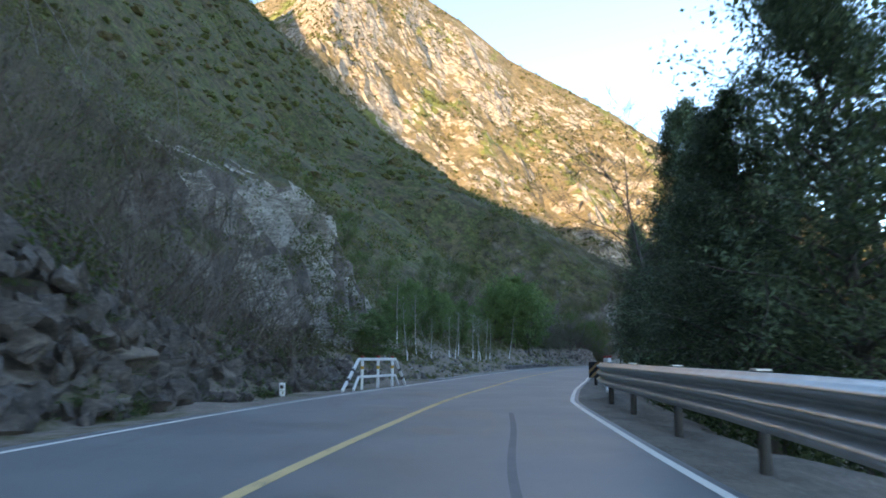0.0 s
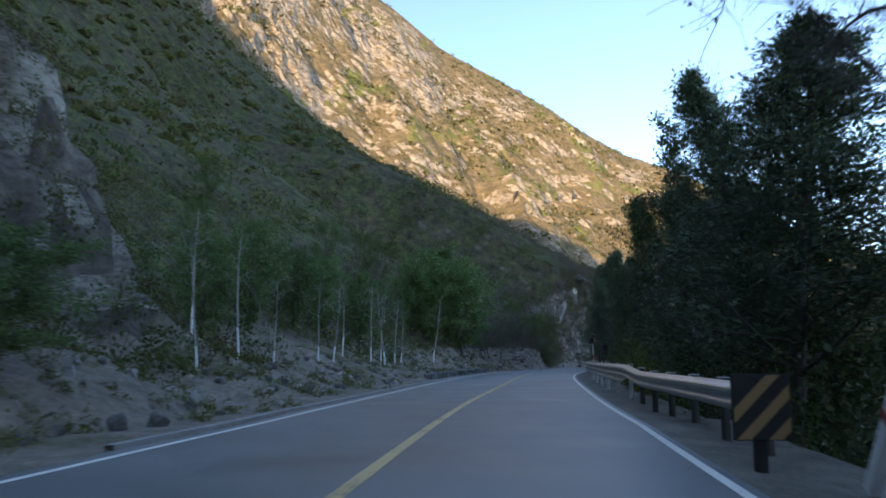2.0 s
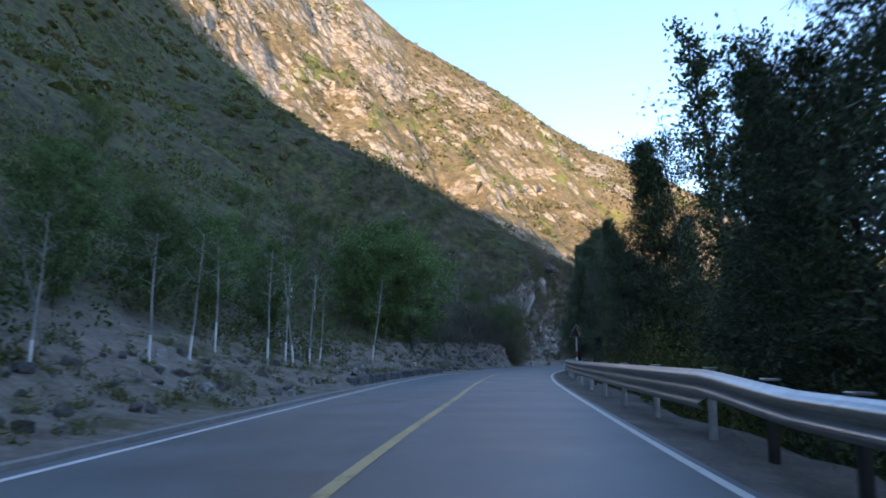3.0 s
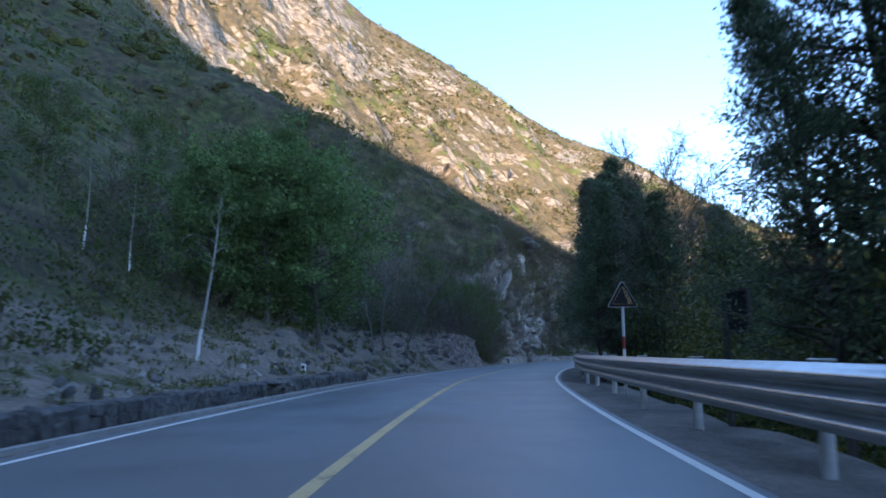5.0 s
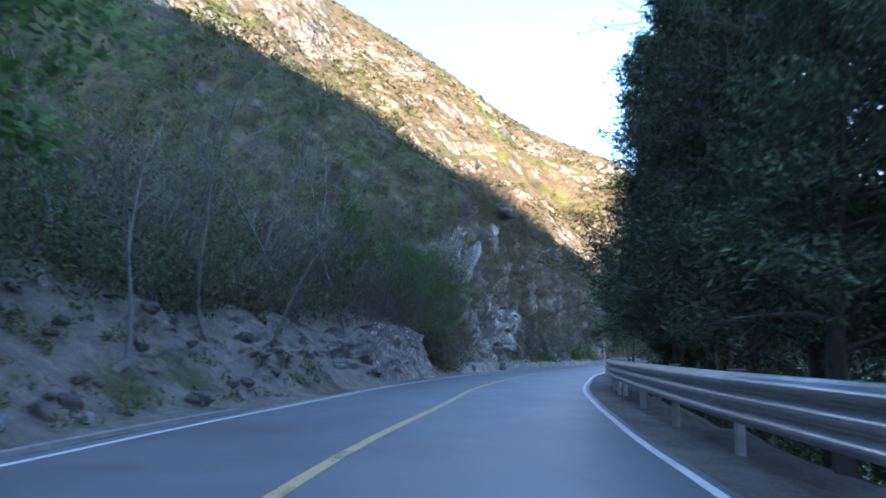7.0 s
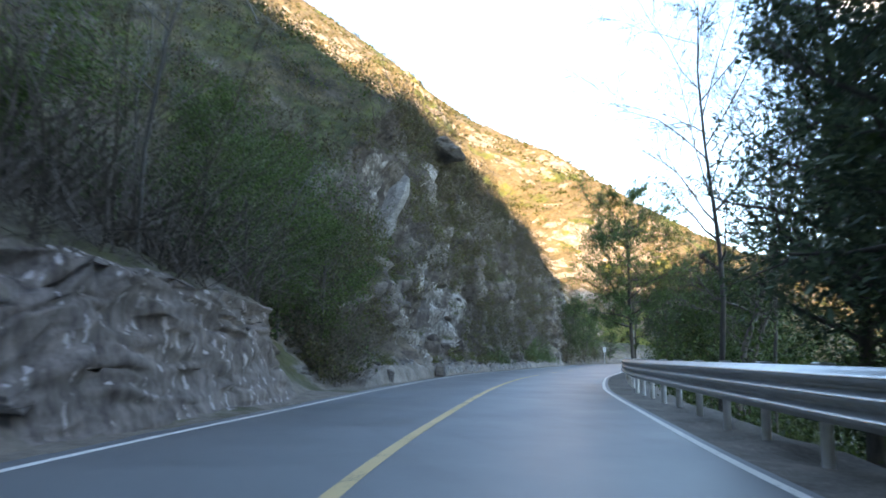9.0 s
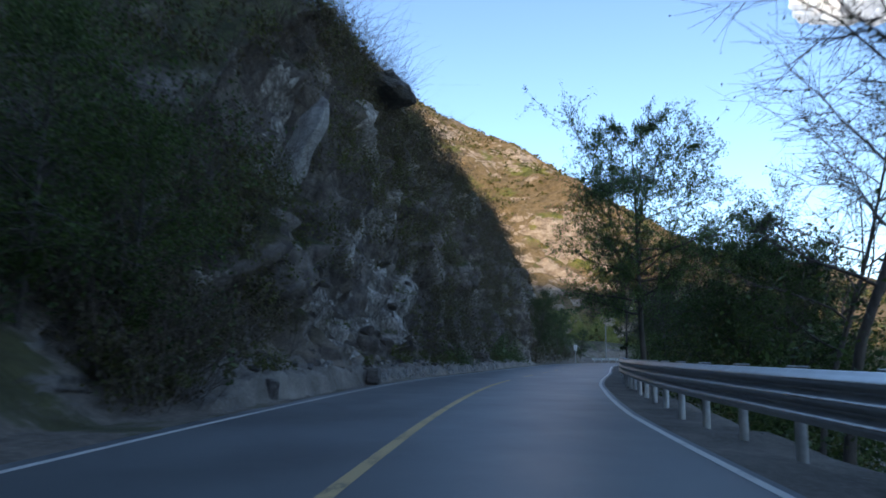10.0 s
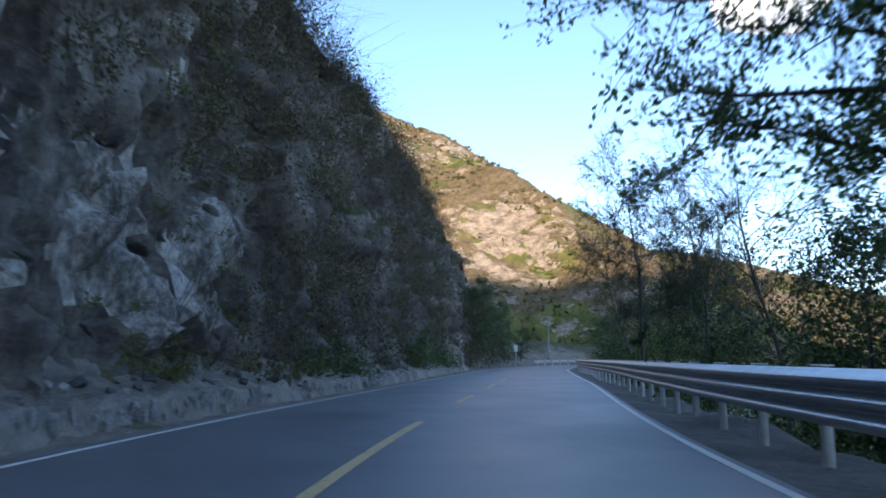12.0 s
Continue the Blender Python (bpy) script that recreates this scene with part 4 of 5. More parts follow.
def post_mesh(mat):
    bm = bmesh.new()
    bmesh.ops.create_cone(bm, cap_ends=True, segments=12, radius1=0.07, radius2=0.07, depth=1.6, matrix=pose(0, 0, -0.8))
    me = bpy.data.meshes.new("post")
    bm.to_mesh(me)
    bm.free()
    me.materials.append(mat)
    return me


def cap_mesh():
    bm = bmesh.new()
    box(bm, (0.24, 0.18, 0.03), (0, 0, 0.016), bevel=0.008)
    me = bpy.data.meshes.new("post_cap")
    bm.to_mesh(me)
    bm.free()
    me.materials.append(STEEL)
    return me


def spacer_mesh():
    bm = box(bmesh.new(), (0.14, 0.16, 0.30), (0, 0, -0.15), bevel=0.012)
    me = bpy.data.meshes.new("spacer")
    bm.to_mesh(me)
    bm.free()
    me.materials.append(STEEL)
    return me


POST_ME, DARK_POST_ME, CAP_ME, SPACER_ME = post_mesh(POST_PAINT), post_mesh(POST_DARK), cap_mesh(), spacer_mesh()


def guardrail(s0, s1, side, top, waves, spacing, label, post_me=POST_ME):
    rail = empty("guardrail", Matrix.Identity(4), label, "guardrail")
    n = max(1, round((s1 - s0) / 4))
    for k in range(n):
        a, b = s0 + (s1 - s0) * k / n, s0 + (s1 - s0) * (k + 1) / n
        rail_panel(rail, a - 0.04, b + 0.04, lambda s, k=k: side(s) - 0.004 * (k % 2), top, waves(0.5 * (a + b)) if callable(waves) else waves)
    s = s0 + 0.4
    while s < s1:
        h = float(top(np.array([s]))[0])
        off = float(side(np.array([s]))[0])
        post = new("post", post_me)
        post.matrix_world = beside(s, off + 0.20, h + 0.01)
        post.parent = rail
        cap = new("post_cap", CAP_ME)
        cap.matrix_world = pose(0, 0, 0.0)
        cap.parent = post
        sp = new("spacer", SPACER_ME)
        sp.matrix_world = beside(s, off + 0.085, h - 0.06)
        sp.parent = rail
        s += spacing(s) if callable(spacing) else spacing
    return rail


S_A1, S_B0, S_STEP = s_of_y(24.6), s_of_y(36.2), s_of_y(50.0)


def rail_side(s):
    return right_edge(s) + np.interp(s, [-90, 5, 10, 16, 26, 36, 60, 200], [0.6, 0.6, 0.85, 0.9, 0.85, 1.0, 0.92, 0.95])


guardrail(-30.0, S_A1, rail_side, lambda s: 1.02 + 0 * s, 3, 4.3, "galvanised three-wave steel guardrail beside the road", DARK_POST_ME)
guardrail(S_B0, S_STEP, rail_side, lambda s: np.interp(s, [S_STEP - 3.4, S_STEP - 0.2], [0.83, 0.985]), 2, 2.3, "low two-wave steel guardrail joined to a higher one", DARK_POST_ME)
guardrail(S_STEP, s_of_y(236), rail_side, lambda s: np.interp(s, [S_STEP, 95, 112], [0.985, 0.985, 1.05]), 3, lambda s: 4.4 if s < 104 else 2.35, "long galvanised three-wave steel guardrail along the bend")
guardrail(s_of_y(229), S_MAX - 30, lambda s: left_edge(s) - 0.9, lambda s: 0.9 + 0 * s, 2, 4.0, "distant dark guardrail across the road's next bend")

# ---------- painted safety fences ----------


def round_bar(bm, a, b, r, seg=10):
    a, b = Vector(a), Vector(b)
    d = b - a
    m = Matrix.Translation((a + b) / 2) @ d.to_track_quat("Z", "Y").to_matrix().to_4x4()
    bmesh.ops.create_cone(bm, cap_ends=True, segments=seg, radius1=r, radius2=r, depth=d.length, matrix=m)
    return bm


def safety_fence(posts, ends, low_ends, high, mid, thick, square, label):
    """Posts with two rails whose ends slope to the ground."""
    fence = empty("safety_fence", Matrix.Translation((*posts[len(posts) // 2], 0)), label, "fence")
    o = Vector((*posts[len(posts) // 2], 0))

    def loc(p, z):
        return Vector((*p, z)) - o

    for p in posts:
        bm = bmesh.new()
        if square:
            way = Vector(posts[-1]) - Vector(posts[0])
            box(bm, (thick, thick, high + 0.4), (*loc(p, 0).xy, (high - 0.4) / 2), (0, 0, math.degrees(math.atan2(way.y, way.x))), 0.015)
        else:
            round_bar(bm, loc(p, -0.4), loc(p, high), thick * 0.5, 14)
        post = part("post", bm, WHITE, fence)
        cap = bmesh.new()
        if square:
            box(cap, (thick + 0.012, thick + 0.012, 0.09), (*loc(p, 0).xy, high + 0.03), (0, 0, math.degrees(math.atan2(way.y, way.x))), 0.01)
        else:
            round_bar(cap, loc(p, high - 0.02), loc(p, high + 0.05), thick * 0.5 + 0.008, 14)
        part("cap", cap, RED, post, "faded red post cap")
        if not square:
            band = bmesh.new()
            round_bar(band, loc(p, high * 0.62), loc(p, high * 0.72), thick * 0.5 + 0.004, 14)
            part("band", band, AMBER, post, "amber band")
    def past(a, b, by):
        """The point a little beyond post b, on the way from a to b."""
        a, b = Vector(a), Vector(b)
        return tuple(b + (b - a).normalized() * by)

    def rails(foot, z, w, h, names):
        over = 0.12 if square else 0.30
        knees = [past(posts[1], posts[0], over), past(posts[-2], posts[-1], over)]
        chain = [knees[0], *posts[1:-1], knees[1]]
        for a, b in zip(chain, chain[1:]):
            part(names[0], beam(bmesh.new(), loc(a, z), loc(b, z), w, h, 0.012), WHITE, fence)
        out = []
        for knee, end in zip(knees, foot):
            a, b = loc(knee, z), loc(end, 0.02)
            out.append((part(names[1], beam(bmesh.new(), a, b, w, h, 0.012), WHITE, fence), a, b))
        return out

    for bar, a, b in rails(ends, high - 0.07, thick * 0.8, thick * 0.9, ("top_rail", "end_brace")):
        for u in (0.35,) if square else (0.35, 0.66):
            m = beam(bmesh.new(), a.lerp(b, u), a.lerp(b, u + 0.07), thick * 0.8 + 0.008, thick * 0.9 + 0.008)
            part("band", m, RED if square else BLACK, bar, "faded red band" if square else "dark band")
    rails(low_ends, mid, thick * 0.7, thick * 0.8, ("lower_rail", "lower_brace"))
    return fence


safety_fence([(-2.95, 27.2), (-2.5, 28.6), (-2.05, 29.95)], [(-3.35, 24.9), (-1.62, 31.7)], [(-3.1, 25.9), (-1.85, 30.85)], 1.13, 0.43, 0.11, False,
             "white painted pipe fence with red caps at the roadside")
safety_fence([(6.75, 31.5), (6.42, 29.7), (6.12, 27.9)], [(6.98, 32.45), (5.55, 25.3)], [(6.9, 32.15), (5.72, 26.5)], 1.18, 0.42, 0.145, True,
             "white painted concrete post fence with red caps")

# ---------- signs and markers ----------


def chevron_board():
    o = empty("hazard_board", pose(6.85, 34.0, 0, 0, 0, -6), "black and amber striped hazard board on a post", "sign")
    part("board", box(bmesh.new(), (0.62, 0.05, 0.70), (0, 0, 0.64), bevel=0.008), BLACK, o)
    for k in range(3):
        bm = bmesh.new()
        a = -0.62 + k * 0.34
        v = [bm.verts.new(p) for p in ((max(-0.3, a), -0.029, 0.30 + max(0, -0.3 - a)), (max(-0.3, a + 0.15), -0.029, 0.30 + max(0, -0.45 - a)), (min(0.3, a + 0.83), -0.029, 0.98 - max(0, a + 0.53)), (min(0.3, a + 0.68), -0.029, 0.98 - max(0, a + 0.38)))]
        bm.faces.new(v)
        bmesh.ops.solidify(bm, geom=bm.faces[:], thickness=0.004)
        part("stripe", bm, YELLOW, o, "amber reflective stripe")
    bm = box(bmesh.new(), (0.12, 0.10, 0.55), (0.0, 0.08, 0.03))
    part("post", bm, BLACK, o)
    return o


chevron_board()


def warning_sign():
    o = empty("warning_sign", pose(18.35, 78.6, 0, 0, 0, -14), "dark triangular falling-rocks sign on a banded pole", "sign")
    pole = part("pole", round_bar(bmesh.new(), (0, 0.05, -0.9), (0, 0.05, 2.85), 0.040, 14), POST_PAINT, o, "pale grey steel pole")
    for z0, z1, m, name in ((0.62, 1.16, WHITE, "white band"), (1.18, 1.50, RED, "faded red band")):
        part("band", round_bar(bmesh.new(), (0, 0.05, z0), (0, 0.05, z1), 0.044, 14), m, pole, name)
    low, size = 2.27, 0.84
    middle = low + size * 0.866 / 3

    def plate(side, y0, depth, mat, name, label="", corner=0.05):
        """A triangle with rounded corners, apex up."""
        bm = bmesh.new()
        h = side * 0.866
        ring = []
        for k, (px, pz) in enumerate(((0, middle + h * 2 / 3 - 2 * corner), (-side / 2 + 1.732 * corner, middle - h / 3 + corner), (side / 2 - 1.732 * corner, middle - h / 3 + corner))):
            for q in range(5):
                a = radians(30 + 120 * k + 30 * q)
                ring.append((px + corner * math.cos(a), pz + corner * math.sin(a)))
        front = [bm.verts.new((px, y0, pz)) for px, pz in ring]
        back = [bm.verts.new((px, y0 + depth, pz)) for px, pz in ring]
        bm.faces.new(front)
        bm.faces.new(back[::-1])
        for k in range(len(ring)):
            q = (k + 1) % len(ring)
            bm.faces.new((front[k], back[k], back[q], front[q]))
        bmesh.ops.recalc_face_normals(bm, faces=bm.faces[:])
        return part(name, bm, mat, o, label)

    plate(size, -0.012, 0.024, POST_PAINT, "edge", "thin pale sign edge")
    plate(size - 0.05, -0.018, 0.010, BLACK, "face", "black sign border", 0.04)
    plate(size - 0.28, -0.023, 0.008, YELLOW, "inner_line", "thin amber inner line", 0.012)
    # the inner field is the same near-black paint as the border
    plate(size - 0.31, -0.028, 0.008, BLACK, "panel", "dark panel", 0.010)
    for z in (2.40, 2.68):
        part("clamp", box(bmesh.new(), (0.13, 0.10, 0.035), (0, 0.05, z), bevel=0.006), POST_PAINT, o, "steel pole clamp")
    slope = bmesh.new()
    v = [slope.verts.new((px, -0.031, pz)) for px, pz in ((0.00, 2.80), (0.035, 2.80), (0.215, 2.47), (0.235, 2.36), (0.13, 2.36), (0.115, 2.47), (0.055, 2.60))]
    slope.faces.new(v[::-1])
    bmesh.ops.solidify(slope, geom=slope.faces[:], thickness=0.003)
    part("symbol", slope, YELLOW, o, "amber rock slope symbol")
    for px, pz in ((0.055, 2.70), (0.085, 2.62), (0.125, 2.54)):
        part("symbol_stone", box(bmesh.new(), (0.034, 0.006, 0.030), (px, -0.035, pz), (0, 30, 0)), BLACK, o, "black stone mark")
    return o


warning_sign()


def marker_stone(x, y, z, turn):
    o = empty("marker_stone", pose(x, y, z, 0, 0, turn), "small white painted marker stone at the verge", "marker", "roadside marker stones")
    bm = box(bmesh.new(), (0.16, 0.13, 0.62), (0, 0, 0.07), bevel=0.02)
    part("block", bm, WHITE, o)
    bm = box(bmesh.new(), (0.09, 0.01, 0.10), (0.0, -0.067, 0.26))
    part("plate", bm, BLACK, o, "dark number plate")
    return o


def notice_board():
    o = empty("notice_board", pose(16.7, 71.0, 0, 0, 0, -66), "narrow dark notice board on a dark post", "notice board")
    part("post", box(bmesh.new(), (0.09, 0.07, 3.0), (0.0, 0, 0.5), bevel=0.008), POST_DARK, o)
    for z in (1.40, 2.06):
        part("frame_bar", box(bmesh.new(), (0.44, 0.05, 0.05), (0.22, -0.02, z), bevel=0.006), POST_DARK, o)
    part("frame_bar", box(bmesh.new(), (0.05, 0.05, 0.70), (0.44, -0.02, 1.73), bevel=0.006), POST_DARK, o)
    part("panel", box(bmesh.new(), (0.38, 0.02, 0.62), (0.22, 0.0, 1.73)), BLACK, o, "dark panel")
    return o


notice_board()


def far_sign():
    o = empty("road_sign", pose(95.8, 228.0, 0, 0, 0, -35), "small white sign on a thin pole at the far bend", "sign")
    part("pole", round_bar(bmesh.new(), (0, 0.05, -0.3), (0, 0.05, 3.1), 0.035), POST_PAINT, o)
    part("plate", box(bmesh.new(), (0.55, 0.03, 0.9), (0, 0, 2.65), bevel=0.01), WHITE, o)
    return o


def far_pole():
    o = empty("utility_pole", pose(111.5, 242.5, 0), "thin pale utility pole beside the far bend", "pole")
    bm = bmesh.new()
    bmesh.ops.create_cone(bm, cap_ends=True, segments=12, radius1=0.15, radius2=0.10, depth=8.2, matrix=pose(0, 0, 3.3))
    part("shaft", bm, CONCRETE, o)
    part("cross_arm", box(bmesh.new(), (1.1, 0.08, 0.10), (0, 0, 6.9), bevel=0.01), CONCRETE, o)
    return o


far_sign()
far_pole()
marker_stone(-4.75, 22.2, 0.0, 0)
marker_stone(10.05, 85.8, 0.42, -12)

# ---------- trees ----------
def cone_crown(r, tip=0.9):
    return lambda u: r * (1 - u) ** tip + 0.12


def round_crown(r, low=0.25):
    return lambda u: r * math.sqrt(max(0.012, 1 - ((u - 0.5 - low / 2) / (0.515 - low / 2)) ** 2))


def column_crown(r):
    return lambda u: r * (0.55 + 0.45 * math.sin(min(1, u * 1.15) * math.pi))


KINDS = {
    "conifer": [make_tree("conifer_tree", 11 + k, 11.0, cone_crown(2.3, 0.8), LEAF_CONIFER, BARK, "dense dark evergreen conifer behind the guardrail", "tree", 0.17, 84, 7, 0, 60, 0.125, None, 0.42, (0, 0), 0.012, 0.14, 0.30, 0.0, dense=True) for k in range(3)],
    "dark": [make_tree("broadleaf_tree", 31 + k, 9.0, round_crown(2.2, 0.1), LEAF_DARK, BARK, "dark leafy roadside tree behind the guardrail", "tree", 0.12, 44, 7, 0, 48, 0.10, None, 0.6, (0.05, 0), 0.014, 0.20, 0.6, dense=True) for k in range(2)],
    "poplar": [make_tree("poplar_tree", 51, 12.0, column_crown(0.85), LEAF_DARK, BARK, "tall slim poplar with thin foliage", "tree", 0.2, 44, 6, 0, 24, 0.11, None, 1.6, (0, 0), 0.010, 0.13, 0.7)],
    "bare": [make_tree("sparse_tree", 61 + k, 9.0, round_crown(3.2, 0.3), LEAF_DARK, BARK, "half-bare roadside tree with thin dark branches", "tree", 0.28, 20, 9, 10, 12, 0.055, None, 0.75, (0.10, 0.04), 0.0095, 0.08, 0.6, crook=0.07) for k in range(2)],
    "twiggy": [make_tree("twiggy_tree", 66, 9.0, round_crown(3.3, 0.35), LEAF_DARK, BARK, "nearly bare tree with a dense dome of fine twigs", "tree", 0.22, 24, 11, 11, 77, 0.062, None, 0.5, (0.03, 0.05), 0.0095, 0.10, 0.6, crook=0.07, twig=0.010)],
    "green": [make_tree("green_tree", 71 + k, 8.0, round_crown(3.2, 0.2), LEAF_GREEN, BARK, "leafy green tree with an uneven open crown", "tree", 0.16, 38, 8, 0, 40, 0.12, None, 0.5, (0.05, 0.03), 0.014, 0.22, 0.65) for k in range(2)],
    "dome": [make_tree("domed_tree", 75, 8.0, round_crown(3.2, 0.24), LEAF_FRESH, BARK, "open domed leafy tree behind the guardrail", "tree", 0.30, 38, 9, 6, 165, 0.076, None, 0.40, (-0.10, 0.02), 0.014, 0.13, 0.5)],
    "leafy": [make_tree("leafy_tree", 78 + k, 8.0, round_crown(2.9, 0.12), LEAF_FRESH, BARK, "full green broadleaf tree above the earth bank", "tree", 0.10, 46, 8, 0, 46, 0.17, None, 0.45, (0.04, 0.02), 0.014, 0.20, 0.62, dense=True) for k in range(2)],
    "sapling": [make_tree("lime_washed_tree", 81 + k, 5.2, round_crown(0.9, 0.5), LEAF_GREEN, BARK_PALE, "thin pale tree with a lime-washed foot on the bank", "tree", 0.5, 11, 4, 2, 10, 0.09, 0.046, 0.8, (0.01, 0), 0.011, 0.16, 0.6, 0, 0.95 + 0.2 * k) for k in range(3)],
    "thin": [make_tree("bare_hill_tree", 91 + k, 6.0, round_crown(1.7, 0.35), LEAF_OLIVE, BARK_THIN, "leafless pale tree on the hillside", "tree", 0.25, 12, 5, 2, 2, 0.09, 0.042, 0.9, (0.08, 0.05), 0.01, 0.14, 0.6, crook=0.17) for k in range(3)],
}
TREE_HEIGHT = {"conifer": 11.0, "dark": 9.0, "poplar": 12.0, "bare": 9.0, "twiggy": 9.0, "green": 8.0, "leafy": 8.0, "dome": 8.0, "sapling": 5.2, "thin": 6.0}
used = {k: 0 for k in KINDS}
tree_turn = random.Random(5)


def plant(kind, s, side, height, wide=1.0, z=None, turned=None):
    """Stands a tree of a kind beside the road."""
    k = used[kind]
    used[kind] += 1
    proto = KINDS[kind][k % len(KINDS[kind])]
    f = height / TREE_HEIGHT[kind]
    turn = tree_turn.random() * 360
    m = beside(s, side, z, turn if turned is None else turned)
    if k < len(KINDS[kind]):
        proto.matrix_world = m @ Matrix.Diagonal((f * wide, f * wide, f, 1))
        return proto
    old = proto.scale
    return copy_thing(proto, m @ Matrix.Diagonal((f * wide / old[0], f * wide / old[1], f / old[2], 1)))


# right of the road: kind, y of the road there, side, top above the road, width, and a turn where it shows
RIGHT = [
    ("dark", 9.5, 9.0, 9.5, 0.9), ("dark", 19, 11.5, 6.6, 1.4), ("dark", 36, 11, 6.4, 1.4), ("dark", 45, 11.5, 6.6, 1.4), ("conifer", 13, 7.8, 8.6, 1.2), ("dark", 15.5, 9.6, 8.5, 1.0), ("conifer", 17.5, 7.6, 7.2, 1.3), ("conifer", 21.5, 7.4, 7.4, 1.3), ("dark", 24.5, 9.6, 7.4, 1.0), ("conifer", 26, 8.0, 9.0, 1.1), ("conifer", 30.8, 7.9, 11.2, 0.8), ("conifer", 27.8, 8.7, 10.8, 0.9), ("conifer", 32.5, 11.2, 9.0, 0.85),
    ("bare", 34.5, 7.3, 10.8, 0.9), ("conifer", 43.5, 7.3, 9.0, 1.75), ("dark", 39.5, 9.6, 5.0, 1.2), ("dark", 46, 9.4, 8.2, 1.0), ("conifer", 47.5, 8.2, 9.4, 1.1), ("bare", 49.5, 8.6, 8.6, 0.7), ("dark", 50.5, 7.6, 6.2, 1.2), ("conifer", 53.5, 7.8, 7.4, 1.4), ("conifer", 56.5, 8.2, 7.0, 1.3), 
    ("poplar", 67.2, 10.2, 14.3, 1.2), ("poplar", 69.6, 11.7, 13.8, 1.2), ("dark", 58.0, 9.0, 7.4, 1.0), ("conifer", 71.7, 6.9, 7.4, 1.0), ("conifer", 72.8, 8.8, 11.0, 1.0), ("dark", 70.6, 9.4, 10.4, 0.8), ("conifer", 75.5, 10.4, 8.0, 0.9), ("dark", 56, 12, 7, 1.3), ("dark", 64, 12.5, 7, 1.3),
    ("dark", 82, 9.4, 4.0, 1.0), ("bare", 87.5, 8.8, 5.8, 0.8), ("bare", 92.5, 8.8, 6.8, 0.8), ("conifer", 91.8, 5.7, 7.9, 1.15), ("conifer", 92.4, 7.4, 8.2, 1.15), ("conifer", 88.6, 7.8, 7.0, 1.1), ("conifer", 91.5, 10.4, 6.8, 1.1), ("conifer", 94.5, 11.6, 7.8, 1.1), ("dark", 89.5, 11.6, 5.2, 1.2), ("conifer", 95.5, 6.9, 9.6, 1.2), ("twiggy", 97.2, 9.2, 9.2, 0.95), ("twiggy", 93.6, 9.6, 7.2, 1.2), ("conifer", 99, 6.9, 10.3, 1.1), ("conifer", 103.0, 6.9, 12, 1.2), ("conifer", 101.2, 9.0, 9.6, 1.1), ("conifer", 107, 9.0, 12, 1.1), ("conifer", 105.2, 7.8, 12, 1.1), ("conifer", 107.0, 6.9, 12, 1.15), ("conifer", 110.8, 6.8, 12, 1.15), ("conifer", 115.0, 8.4, 11.8, 1.0), ("dark", 113.5, 9.8, 10.0, 1.0), ("conifer", 112.8, 8.6, 12, 1.2), ("dark", 111.5, 9.6, 10, 1.2), ("conifer", 109, 8.8, 12, 1.1), ("dark", 110.2, 7.8, 4.2, 1.3), ("dark", 113.2, 8.0, 4.4, 1.3), ("dark", 116.6, 8.4, 4.4, 1.2),
    ("bare", 120.4, 6.0, 11.0, 0.65, 45), ("bare", 122.4, 7.8, 9.0, 0.6, 60), ("conifer", 116.5, 7.6, 12, 0.95), ("bare", 129, 8.4, 11.0, 1.0), ("bare", 133.5, 9.6, 8.6, 0.9), ("dome", 138.3, 5.6, 8.7, 0.84, 0), ("dome", 140.8, 9.4, 6.1, 0.85), ("dome", 143.5, 11.6, 5.0, 0.9), ("twiggy", 155, 5.5, 7.3, 0.9), ("twiggy", 155.6, 7.8, 6.2, 0.9), ("green", 147.5, 9.2, 3.6, 0.9), ("green", 141.5, 11.5, 5.2, 1.0), ("bare", 152, 9.0, 7.0, 0.9), ("green", 151, 11.5, 3.8, 1.0), ("green", 160, 9, 4.6, 1.0), ("bare", 169, 8.6, 9.6, 0.9), ("bare", 174, 8.0, 8.0, 0.9), ("green", 168, 11, 4.6, 1.1),
    ("green", 180, 9, 4.6, 1.1), ("dark", 196, 9, 5.0, 1.2), ("green", 212, 9, 5.2, 1.2),
]
for kind, y, side, top, wide, *turned in RIGHT:
    s = s_of_y(y)
    plant(kind, s, side, top - bank_z(s, side), wide, None, *turned)

for y, side, high, wide in ((203, -6.6, 9.5, 1.1), (209, -6.4, 9.0, 1.1), (215, -6.4, 8.0, 1.1), (221, -6.4, 7.0, 1.1), (228, -6.8, 5.5, 1.2)):
    plant("dark", s_of_y(y), side, high, wide, 0.3)

# left of the road, on the bank: lime-washed trees and hillside trees


def plant_at(kind, x, y, h, wide=1.0):
    near = np.argmin((LINE[:, 0] - x) ** 2 + (LINE[:, 1] - y) ** 2)
    return plant(kind, LINE_S[near], -float(np.hypot(LINE[near, 0] - x, LINE[near, 1] - y)), h, wide)


for x, y, h in [(-2.3, 48.3, 3.7), (-3.2, 51, 4.2), (-1.9, 52.4, 4.4), (-0.9, 53.7, 3.2), (0.5, 57.9, 3.4), (1.2, 62.6, 3.6), (1.0, 60.5, 3.6), (2.6, 66.0, 4.2), (3.1, 67.5, 4.0), (3.4, 68.6, 4.4), (4.0, 70.0, 4.2), (4.4, 71.2, 3.8), (7.1, 81.4, 4.6), (3.6, 89.0, 3.6), (2.0, 89.0, 3.6)]:
    plant_at("sapling", x, y, h)
